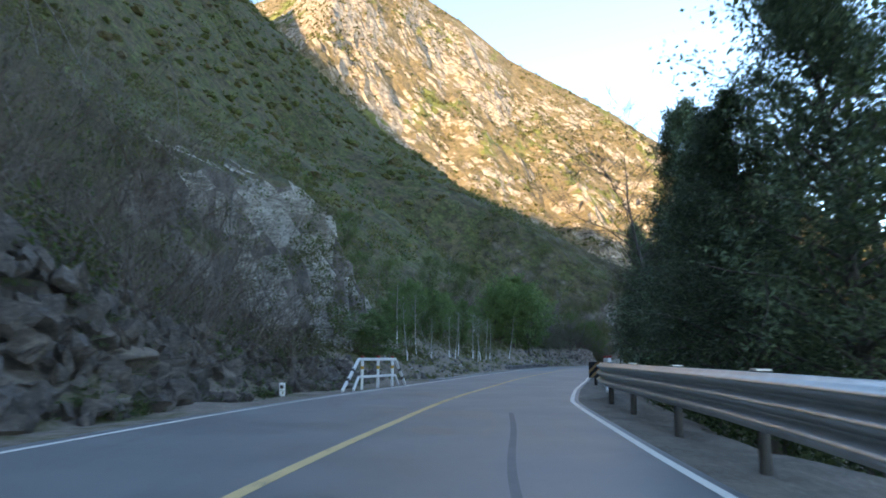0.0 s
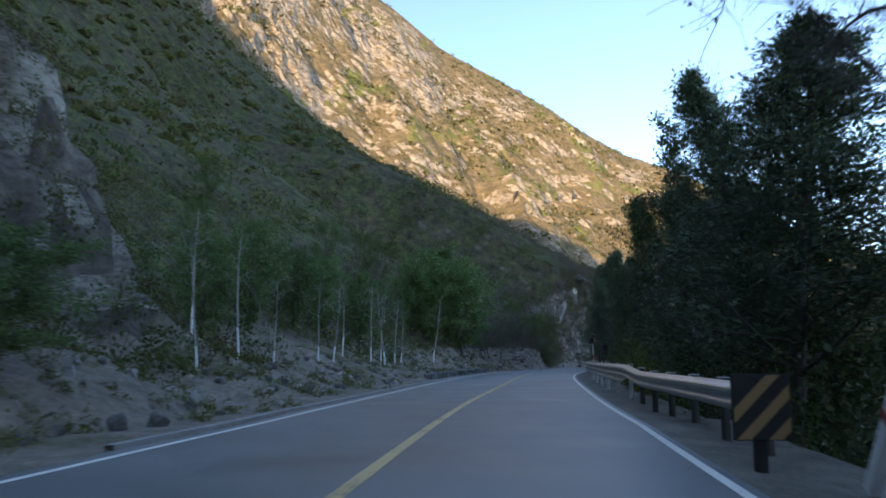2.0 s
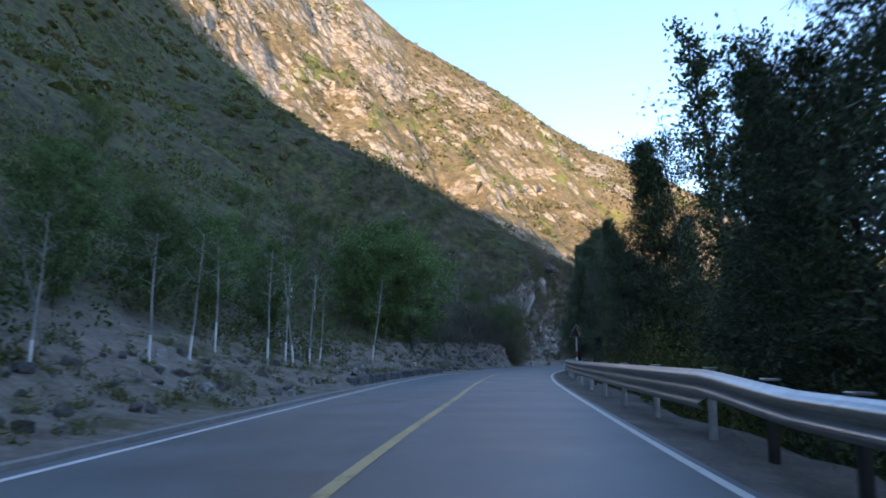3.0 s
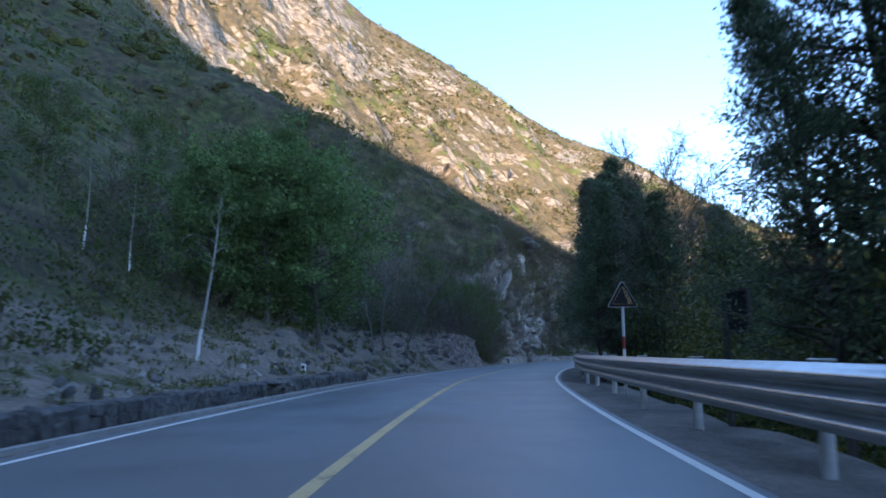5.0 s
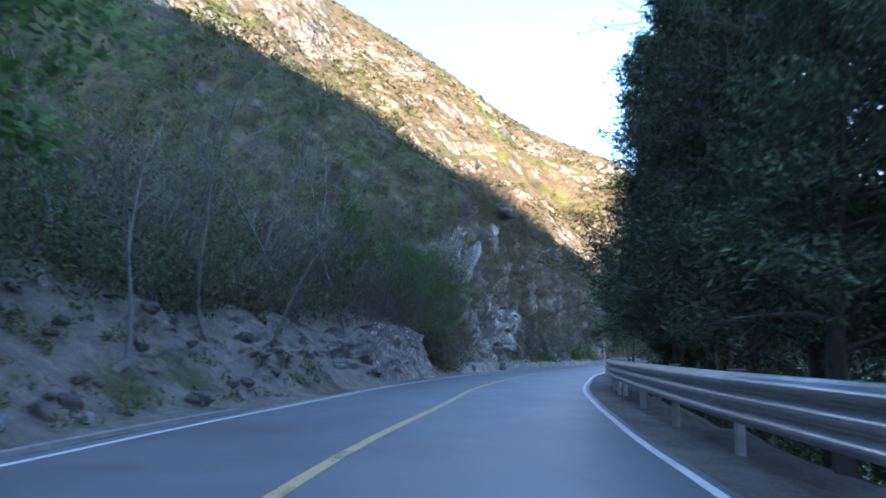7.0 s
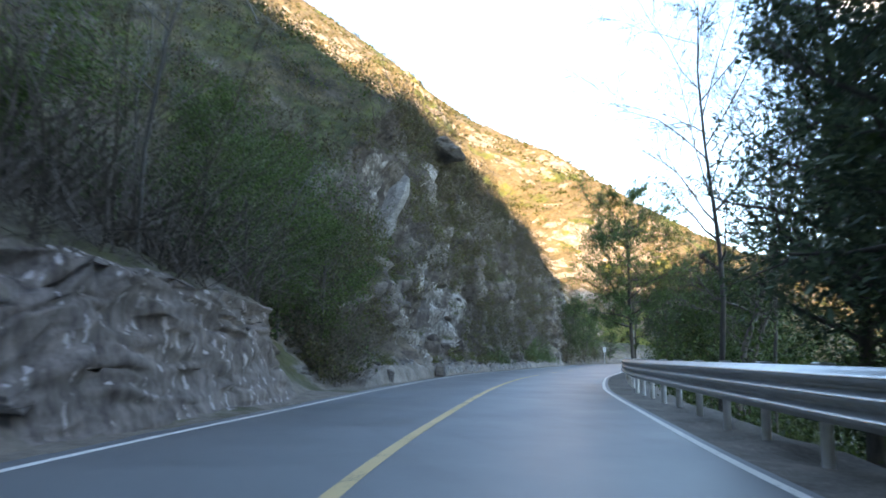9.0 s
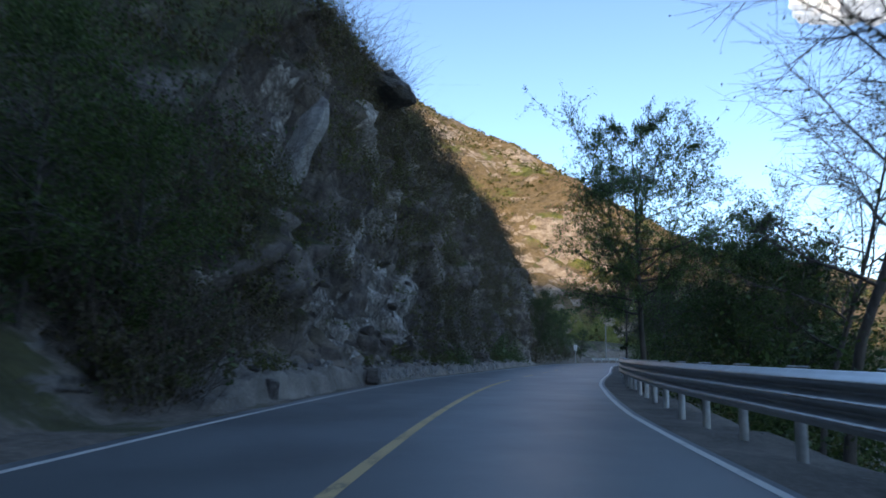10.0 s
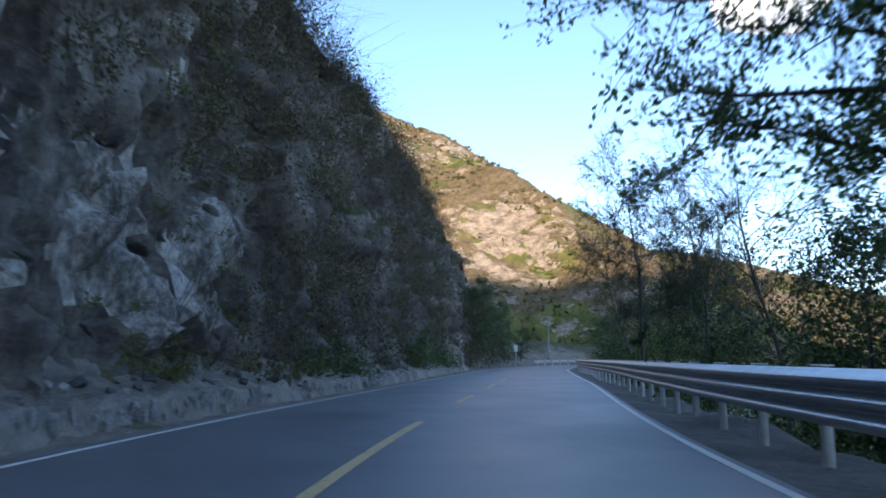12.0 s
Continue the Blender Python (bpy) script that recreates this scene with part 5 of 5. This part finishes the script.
for x, y, h, wide in ((10.6, 93.0, 7.2, 1.2), (8.6, 91.2, 7.0, 1.1), (8.0, 94.6, 7.4, 1.1), (6.2, 90.4, 5.4, 1.1)):
    plant_at("leafy", x, y, h, wide)
for x, y, h in ((-1.5, 66.5, 4.0), (-3.0, 60.5, 4.4), (-0.4, 71.0, 4.2), (-3.6, 54.5, 3.6), (1.8, 75.5, 4.2)):
    plant_at("leafy", x, y, h, 0.9)
plant_at("leafy", -3.6, 38.8, 2.4, 1.6)
for x, y, h in [(19.0, 112.0, 5.0), (21.3, 117.0, 5.0), (24.0, 124.5, 5.0), (13.4, 97.6, 5.4), (16.3, 106.0, 5.2)]:
    plant_at("thin", x, y, h, 1.1)
for x, y, h in [(22.4, 118.8, 3.6), (23.6, 122.6, 4.2), (26.5, 128.5, 4.5), (24.8, 127.0, 5.2), (19.5, 115.5, 4.0)]:
    plant_at("green", x, y, h, 0.9)
for x, y, h in [(14.6, 102.5, 7.0), (11.0, 96.5, 6.5), (17.2, 111, 6.5), (19.0, 117.5, 6.0), (15.5, 113.5, 7.0), (21.0, 124, 5.5), (18.0, 121, 7.0)]:
    plant_at("thin", x, y, h, 1.1)
for x, y, h in ((-6.5, 84.0, 3.6), (-2.0, 96.0, 4.4), (1.5, 100.5, 4.6), (-9.0, 76.0, 3.4), (-12.0, 92.0, 4.2), (3.5, 108.0, 4.6)):
    plant_at("green", x, y, h, 1.0)
thin_rng = random.Random(9)
for k in range(34):
    y = thin_rng.choice([thin_rng.uniform(6, 34), thin_rng.uniform(34, 130), thin_rng.uniform(95, 150)])
    plant("thin", s_of_y(y), -thin_rng.uniform(8.0, 26.0), thin_rng.uniform(3.2, 6.5))

# ---------- scrub ----------
rng = np.random.default_rng(77)


def hill_spots(n, s0, s1, d0, d1, seed, power=1.0, open_bank=False):
    r = np.random.default_rng(seed)
    s, d = s0 + (s1 - s0) * r.random(n), d0 + (d1 - d0) * r.random(n) ** power
    p = on_hill(s, d)
    thin = fbm(p * 0.08, 4, 0.6, seed)
    vg, rn, _, _ = profile(s)
    bank = (s > 36) & (s < 130) & (d < vg + rn * 0.92)
    return p[(thin > -0.28) & (~bank | open_bank)]


p = hill_spots(2300, -5, 150, 4.0, 28, 1)
bushes("hillside_scrub", p, rng.uniform(0.35, 1.1, len(p)), rng.uniform(0.4, 1.3, len(p)), 52, 0.145, LEAF_OLIVE, 2, "olive and brown scrub on the hillside")
p = hill_spots(1500, -5, 150, 3.2, 30, 3)
bushes("hillside_bushes", p, rng.uniform(0.4, 1.2, len(p)), rng.uniform(0.5, 1.6, len(p)), 66, 0.15, LEAF_GREEN, 4, "green bushes on the hillside")
p = hill_spots(5600, -10, 290, 24, 190, 5, 1.4)
r0 = rng.uniform(0.7, 1.9, len(p))
q = hill_spots(5600, -10, 290, 36, 190, 63, 1.2)
q = q[np.min(np.hypot(q[:, None, 0] - LINE[None, ::16, 0], q[:, None, 1] - LINE[None, ::16, 1]), 1) > 40]
q0 = np.random.default_rng(64).uniform(0.4, 1.25, len(q))
clumps("scrub_cover", q, q0, q0 * 0.75, 61, "rounded olive and brown bushes high on the hillside", 1)
bushes("upper_scrub", p, r0, r0 * 0.9, 13, 0.5, LEAF_OLIVE, 6, "olive scrub high on the hillside")
p = hill_spots(1900, -10, 290, 24, 190, 7, 1.3)
r0 = rng.uniform(0.8, 2.2, len(p))
bushes("upper_bushes", p, r0, r0 * 0.95, 34, 0.42, LEAF_GREEN, 8, "green bushes high on the hillside")
p = hill_spots(1500, -8, 190, 3.4, 34, 9)
dry_brush("dry_brush", p, rng.uniform(0.8, 2.4, len(p)), 8, TWIG, 10, "leafless grey-brown brush on the hillside")
p = hill_spots(1050, -6, 33, 2.6, 17, 15)
dry_brush("bank_brush", p, rng.uniform(1.2, 3.8, len(p)), 9, TWIG, 16, "tall leafless brush above the rocky bank")
p = hill_spots(900, 92, 138, 1.5, 15, 17)
dry_brush("wall_brush", p, rng.uniform(1.6, 3.6, len(p)), 9, TWIG, 18, "tall grey brush crowding above the rock wall")
p = hill_spots(340, 99, 133, 1.1, 5.0, 29)
dry_brush("ledge_brush", p, rng.uniform(0.8, 2.4, len(p)), 12, TWIG, 30, "dense grey brush rooted on top of the rock wall")
p = hill_spots(220, 99, 131, 1.2, 4.5, 35)
bushes("ledge_bushes", p, rng.uniform(0.4, 0.9, len(p)), rng.uniform(0.5, 1.3, len(p)), 120, 0.11, LEAF_DARK, 36, "dark bushes on top of the rock wall")
p = hill_spots(420, 90, 138, 1.6, 14, 19)
bushes("wall_bushes", p, rng.uniform(0.6, 1.4, len(p)), rng.uniform(0.9, 2.4, len(p)), 150, 0.13, LEAF_DARK, 20, "dark green bushes above the rock wall")
p = hill_spots(1100, 126, 225, 3.4, 16, 13)
bushes("cliff_bushes", p, rng.uniform(0.3, 0.9, len(p)), rng.uniform(0.4, 1.3, len(p)), 60, 0.15, LEAF_BROWN, 14, "dark brownish bushes clinging to the cliff")


def clear_of_rock(p):
    """Leaves the cliff's bare faces free of plants."""
    keep = np.ones(len(p), bool)
    for x, y, z, r, h in BARE_ROCK:
        q = ((p[:, 0] - x) / r) ** 2 + ((p[:, 1] - y) / r) ** 2 + ((p[:, 2] - z) / h) ** 2
        keep &= q > 1 + 0.5 * fbm(p * 0.8, 3)
    return p[keep]


wr = np.random.default_rng(91)


def cliff_spots(n, s0, s1, u0, u1, cut, seed):
    ws = wr.uniform(s0, s1, n)
    vg, rn, hg, _ = profile(ws)
    p = on_hill(ws, vg + rn * wr.uniform(u0, u1, n) - 0.25)
    return clear_of_rock(p[fbm(p * 0.22, 3, 0.6, seed) > cut])


p = cliff_spots(2100, 130, 205, 0.30, 1.2, -0.26, 93)
bushes("clinging_bushes", p, wr.uniform(0.25, 0.8, len(p)), wr.uniform(0.3, 1.0, len(p)), 72, 0.11, LEAF_BROWN, 94, "brown shrubs rooted in the cliff's cracks")
p = cliff_spots(1100, 130, 190, 0.35, 1.2, 0.16, 101)
bushes("cliff_greenery", p, wr.uniform(0.3, 0.9, len(p)), wr.uniform(0.4, 1.1, len(p)), 80, 0.11, LEAF_OLIVE, 102, "olive shrubs in patches on the cliff")
p = cliff_spots(1900, 130, 205, 0.20, 1.3, -0.40, 95)
dry_brush("cliff_brush", p, wr.uniform(0.6, 1.9, len(p)), 7, TWIG, 96, "leafless brown brush hanging on the cliff")
p = cliff_spots(560, 160, 251.1, 0.10, 1.5, -0.12, 97)
bushes("cliff_thicket", p, wr.uniform(0.8, 1.9, len(p)), wr.uniform(0.8, 2.0, len(p)), 170, 0.14, LEAF_BROWN, 98, "brown thicket covering the cliff beyond the bare rock")
p = cliff_spots(120, 164, 204, 0.02, 0.22, -0.2, 103)
bushes("foot_thicket", p, wr.uniform(0.5, 1.1, len(p)), wr.uniform(0.7, 1.5, len(p)), 190, 0.12, LEAF_DARK, 104, "dark bushes along the foot of the cliff")
p = cliff_spots(80, 146, 182, 1.0, 1.8, -0.5, 99)
dry_brush("crest_brush", p, wr.uniform(1.0, 2.4, len(p)), 16, TWIG, 100, "bare shrubs along the cliff's upper edge")


def right_spots(n, y0, y1, a, b, seed):
    r = np.random.default_rng(seed)
    s = s_of_y(y0) + (s_of_y(y1) - s_of_y(y0)) * r.random(n)
    side = right_edge(s) + a + (b - a) * r.random(n)
    x, y = on_road(s, side)
    z = np.array([bank_z(q, w) for q, w in zip(s, side)])
    return np.stack([x, y, z], -1)


p = right_spots(520, 6, 122, 2.9, 9, 21)
bushes("roadside_thicket", p, rng.uniform(0.6, 1.2, len(p)), rng.uniform(0.8, 2.2, len(p)) - p[:, 2] * 0.9, 170, 0.14, LEAF_DARK, 22, "dark thicket below the roadside trees")
p = right_spots(270, 4, 168, 8.5, 14, 65)
bushes("rear_thicket", p, rng.uniform(1.2, 2.2, len(p)), rng.uniform(3.0, 5.5, len(p)) - p[:, 2] * 0.9, 150, 0.30, LEAF_DARK, 66, "tall dark thicket behind the roadside trees")
p = right_spots(200, 70, 92, 2.9, 9, 23)
bushes("yellow_thicket", p, rng.uniform(0.5, 1.0, len(p)), rng.uniform(2.2, 4.3, len(p)) - p[:, 2] * 0.9, 190, 0.12, LEAF_GOLD, 24, "yellow-green thicket behind the guardrail")
p = right_spots(300, 119, 235, 2.4, 13, 25)
bushes("valley_thicket", p, rng.uniform(0.6, 1.7, len(p)), 0.5 + 4.0 * rng.random(len(p)) ** 1.8 - p[:, 2] * 0.9, 260, 0.14, LEAF_GREEN, 26, "green thicket on the slope below the road")
p = right_spots(170, 138, 235, 3.0, 12, 27)
bushes("brown_thicket", p, rng.uniform(0.7, 1.5, len(p)), rng.uniform(1.4, 4.2, len(p)) - p[:, 2] * 0.9, 240, 0.13, LEAF_OLIVE, 28, "brownish thicket among the trees below the road")

p = right_spots(70, 58, 70, 2.6, 6.5, 67)
bushes("golden_bushes", p, rng.uniform(0.5, 0.9, len(p)), rng.uniform(1.4, 3.0, len(p)) - p[:, 2] * 0.9, 200, 0.11, LEAF_GOLD, 68, "yellow-green bushes behind the low guardrail")

# scrub on the far mountain
mr = np.random.default_rng(31)
mx, my = mr.uniform(-200, 420, 15000), mr.uniform(230, 500, 15000)
mz = mountain_height(mx, my)
keep = (mz > 0) & (fbm(np.stack([mx, my, mz], -1) * 0.02, 4, 0.6, 33) > -0.15)
p = np.stack([mx, my, mz - 0.5], -1)[keep]
r0 = mr.uniform(0.7, 2.2, len(p))
bushes("mountain_scrub", p, r0, r0 * 0.9, 6, 1.5, SCRUB_FAR, 34, "dry brown and green scrub on the sunlit mountain")

# ---------- loose stones ----------


def stone_mesh(seed, mat=None, jitter=0.055):
    """A rough block with broken corners."""
    r = np.random.default_rng(seed)
    bm = bmesh.new()
    bmesh.ops.create_cube(bm, size=1.0)
    bmesh.ops.bevel(bm, geom=bm.edges[:], offset=0.14, segments=1, affect="EDGES")
    for v in bm.verts:
        v.co = Vector(v.co) + Vector(r.normal(size=3) * jitter)
        v.co.z *= 0.8
    me = bpy.data.meshes.new("stone")
    bm.to_mesh(me)
    bm.free()
    me.materials.append(mat or (ROCK_PALE if seed % 3 == 0 else ROCK))
    return me


STONES = [stone_mesh(k) for k in range(6)]
WALL_STONES = [stone_mesh(k + 40, ROCK, 0.04) for k in range(6)]
PALE_STONES = [stone_mesh(k + 60, ROCK_PALE, 0.07) for k in range(6)]
SHARDS = [stone_mesh(k + 20, ROCK_DARK, 0.10) for k in range(6)]


def stone_row(name, y0, y1, d0, d1, n, small, large, seed, label, category, stack=0.0, shapes=None):
    r = random.Random(seed)
    s0, s1 = s_of_y(y0), s_of_y(y1)
    o = empty(name, beside(0.5 * (s0 + s1), float(left_edge(0.5 * (s0 + s1))) - 0.6, 0.0), label, category)
    inv = o.matrix_world.inverted()
    for k in range(n):
        s = s0 + (s1 - s0) * (k + r.random()) / n
        d = r.uniform(d0, d1)
        x, y, z = (float(q[0]) for q in hill_points(np.array([s]), np.array([d])))
        size = r.uniform(small, large)
        ob = new("stone", (shapes or STONES)[r.randrange(6)])
        ob.parent = o
        ob.matrix_basis = inv @ pose(x, y, z + size * 0.16 + stack * r.random(), r.uniform(0, 360), r.uniform(0, 360), r.uniform(0, 360)) @ Matrix.Diagonal((size * r.uniform(0.8, 1.7), size, size * r.uniform(0.5, 1.0), 1))
    return o


def stone_wall(name, y0, y1, seed, label):
    """A low wall of rough stones in two uneven courses, set against the bank."""
    r = random.Random(seed)
    s0, s1 = s_of_y(y0), s_of_y(y1)
    mid = 0.5 * (s0 + s1)
    o = empty(name, beside(mid, float(left_edge(mid)) - 0.9, 0.0), label, "wall")
    inv = o.matrix_world.inverted()
    for z, h in ((0.10, 0.22), (0.29, 0.2)):
        s = s0
        while s < s1:
            w = r.uniform(0.22, 0.5)
            x, y = on_road(s + w / 2, float(left_edge(s)) - 0.3 - 0.68 + r.uniform(-0.04, 0.04))
            ob = new("stone", WALL_STONES[r.randrange(6)])
            ob.parent = o
            ob.matrix_basis = inv @ pose(float(x), float(y), z + r.uniform(-0.02, 0.02), r.uniform(-8, 8), r.uniform(-8, 8), heading(s) + r.uniform(-9, 9)) @ Matrix.Diagonal((w * 1.02, 0.36, h * r.uniform(1.25, 1.6), 1))
            s += w * 0.97
    return o


stone_wall("low_stone_wall", 66, 90, 2, "low rough stone wall between verge and earth bank")
p = hill_spots(420, 24, 53, 4.4, 12.0, 47)
bushes("ledge_shrubs", p, rng.uniform(0.25, 0.9, len(p)), rng.uniform(0.25, 1.0, len(p)), 80, 0.12, LEAF_OLIVE, 48, "olive shrubs rooted in the rock ledge")
p = hill_spots(640, 34, 110, 0.9, 5.5, 41, 1.0, True)
bushes("bank_tufts", p, rng.uniform(0.12, 0.38, len(p)), rng.uniform(0.12, 0.40, len(p)), 60, 0.12, LEAF_OLIVE, 42, "dry grass tufts on the earth bank", 0.22)
p = hill_spots(420, 128, 190, 0.8, 1.9, 43)
p[:, 2] += 0.5
bushes("foot_tufts", p, rng.uniform(0.12, 0.35, len(p)), rng.uniform(0.12, 0.40, len(p)), 50, 0.12, LEAF_OLIVE, 44, "dry tufts at the foot of the cliff", 0.25)
p = hill_spots(420, 2, 34, 1.2, 5.5, 45, 1.0, True)
bushes("rock_tufts", p, rng.uniform(0.15, 0.45, len(p)), rng.uniform(0.15, 0.5, len(p)), 60, 0.11, LEAF_DARK, 46, "dark tufts between the rocks of the bank", 0.3)


def step_stones(name, y0, y1, d0, d1, n, width, tall, seed, label, shapes, upright=True):
    """Stones set upright into the earth step's face, or lying on its top."""
    r = random.Random(seed)
    s0, s1 = s_of_y(y0), s_of_y(y1)
    o = empty(name, beside(0.5 * (s0 + s1), float(left_edge(0.5 * (s0 + s1))) - 0.9, 0.0), label, "rubble")
    inv = o.matrix_world.inverted()
    for k in range(n):
        s, d, w, h = s0 + (s1 - s0) * (k + r.random()) / n, r.uniform(d0, d1), r.uniform(*width), r.uniform(*tall)
        x, y = on_road(s, float(left_edge(s)) - 0.3 - d)
        ob = new("stone", shapes[r.randrange(6)])
        ob.parent = o
        lean = 14 if upright else 40
        z = float(step_height(s, d)) + (-0.02 if upright else h * 0.2)
        ob.matrix_basis = inv @ pose(float(x), float(y), z, r.uniform(-lean, lean), r.uniform(-lean, lean), r.uniform(0, 360)) @ Matrix.Diagonal((w, w * r.uniform(0.6, 1.0), h, 1))
    return o


step_stones("edging_stones", 138.9, 168, 0.46, 0.62, 130, (0.10, 0.20), (0.22, 0.42), 13, "pale rough stones set upright in the earth step", PALE_STONES)
step_stones("rubble_row", 129, 176, 0.9, 2.0, 120, (0.10, 0.32), (0.10, 0.22), 3, "loose grey rubble at the foot of the cliff", STONES, False)
stone_row("broken_rock", 2, 19, 1.15, 4.3, 290, 0.16, 0.6, 6, "dark jagged broken rock piled on the bank", "rock", 0.05, SHARDS)
stone_row("broken_rock", 17, 34, 1.3, 4.2, 160, 0.14, 0.5, 7, "dark jagged broken rock piled on the bank", "rock", 0.05, SHARDS)
stone_row("rubble_patch", 34, 98, 0.9, 4.2, 230, 0.08, 0.30, 4, "scattered stones on the earth bank", "rubble")


# ---------- rocks ----------


def boulder_mesh(seed, mat, cuts=3, rough=0.22):
    """A broken, flat-sided block about one metre across."""
    r = np.random.default_rng(seed)
    bm = bmesh.new()
    bmesh.ops.create_icosphere(bm, subdivisions=cuts, radius=0.6)
    v = np.array([q.co[:] for q in bm.verts])
    for _ in range(9):
        n = r.normal(size=3)
        n /= np.linalg.norm(n)
        lim = r.uniform(0.2, 0.42)
        over = np.maximum(v @ n - lim, 0)
        v = v - over[:, None] * n * 0.94
    v = v * (1 + rough * fbm(v * 4 + seed * 7, 3)[:, None] * 0.5)
    for q, co in zip(bm.verts, v):
        q.co = co
    me = bpy.data.meshes.new("boulder")
    bm.to_mesh(me)
    bm.free()
    me.materials.append(mat)
    return me


BOULDERS = [boulder_mesh(k, ROCK_DARK, 2, 0.1) for k in range(5)]
rock_turn = random.Random(21)


def boulder(s, d, size, flat=0.75, sink=0.25, label="dark angular boulder on the rocky bank"):
    x, y, z = (float(q[0]) for q in hill_points(np.array([s]), np.array([d])))
    ob = new("boulder", BOULDERS[rock_turn.randrange(5)])
    ob.matrix_world = pose(x, y, z + size * (0.5 - sink) * flat * 0.6, rock_turn.uniform(-25, 25), rock_turn.uniform(-25, 25), rock_turn.uniform(0, 360)) @ Matrix.Diagonal((size * rock_turn.uniform(0.8, 1.4), size, size * flat, 1))
    return tagged(ob, label, "boulder", "boulders on the rocky bank")


for k in range(26):
    boulder(rock_turn.uniform(3, 32), 1.5 + 2.8 * rock_turn.random() ** 1.3, rock_turn.uniform(0.35, 0.8))
for k in range(16):
    boulder(rock_turn.uniform(93, 111), rock_turn.uniform(0.9, 3.0), rock_turn.uniform(0.2, 0.45), label="angular boulder in the crumbling earth bank")
for k in range(22):
    boulder(rock_turn.uniform(131, 160), rock_turn.uniform(0.9, 1.9), rock_turn.uniform(0.3, 0.75), label="fallen grey boulder at the foot of the cliff")


def rock_slab(name, at, size, turn, seed, mat, label):
    ob = new(name, boulder_mesh(seed, mat, 4, 0.3))
    ob.matrix_world = pose(*at, *turn) @ Matrix.Diagonal((*size, 1))
    return tagged(ob, label, "rock")


def kerb_block(y, side, size, turn):
    ob = new("stone_block", stone_mesh(int(y), ROCK_DARK, 0.03))
    ob.matrix_world = beside(s_of_y(y), side, size[2] * 0.42, turn) @ Matrix.Diagonal((*size, 1))
    return tagged(ob, "squat dark stone block beside the edge line", "stone block", "stone blocks at the verge")


kerb_block(138.2, -4.25, (0.7, 0.5, 0.75), 6)
kerb_block(129.1, -4.35, (0.6, 0.5, 0.65), -8)
rock_slab("pale_rock_slab", (31.35, 138.35, 8.3), (1.0, 1.3, 4.4), (10, 8, 62), 31, ROCK_PALE, "pale scarred rock slab on the dark cliff")
rock_slab("overhang_rock", (37.4, 149.8, 14.6), (5.2, 4.6, 1.8), (0, 8, 30), 33, ROCK, "dark overhanging rock nose at the cliff's top")


def white_cloud():
    """A heaped cloud far off over the valley."""
    r = np.random.default_rng(8)
    bm = bmesh.new()
    for k in range(46):
        u, w = r.normal(size=2)
        u = max(-1.4, min(1.4, u))
        size = 34 * (0.6 + 0.7 * r.random()) * math.exp(-0.2 * u * u)
        bmesh.ops.create_icosphere(bm, subdivisions=3, radius=size, matrix=pose(u * 75, w * 40, abs(r.normal()) * 24))
    v = np.array([q.co[:] for q in bm.verts])
    v = v + (9 * fbm(v * 0.03, 4, 0.6, 3)[:, None] + 4 * fbm(v * 0.12, 3, 0.6, 5)[:, None]) * v / (np.linalg.norm(v, axis=1)[:, None] + 1)
    for q, co in zip(bm.verts, v):
        q.co = co
    for f in bm.faces:
        f.smooth = True
    me = bpy.data.meshes.new("cloud")
    bm.to_mesh(me)
    bm.free()
    m, n, l, b = material("cloud_white_glow", 1.0)
    b.inputs["Base Color"].default_value = (0.95, 0.95, 0.95, 1)
    # a weak bluish emission whitens the cloud beyond what the sun gives it
    b.inputs["Emission Color"].default_value, b.inputs["Emission Strength"].default_value = (0.80, 0.87, 1.0, 1), 0.35
    b.inputs["Specular IOR Level"].default_value = 0.0
    me.materials.append(m)
    ob = new("cloud", me)
    d = Vector((0.83, 0.675, 0.4700))
    ob.matrix_world = pose(*(Vector((29.6, 118.3, 1.2)) + d * 1700), 0, 0, -50)
    return tagged(ob, "small white heaped cloud above the valley", "cloud", kind="structure")


white_cloud()
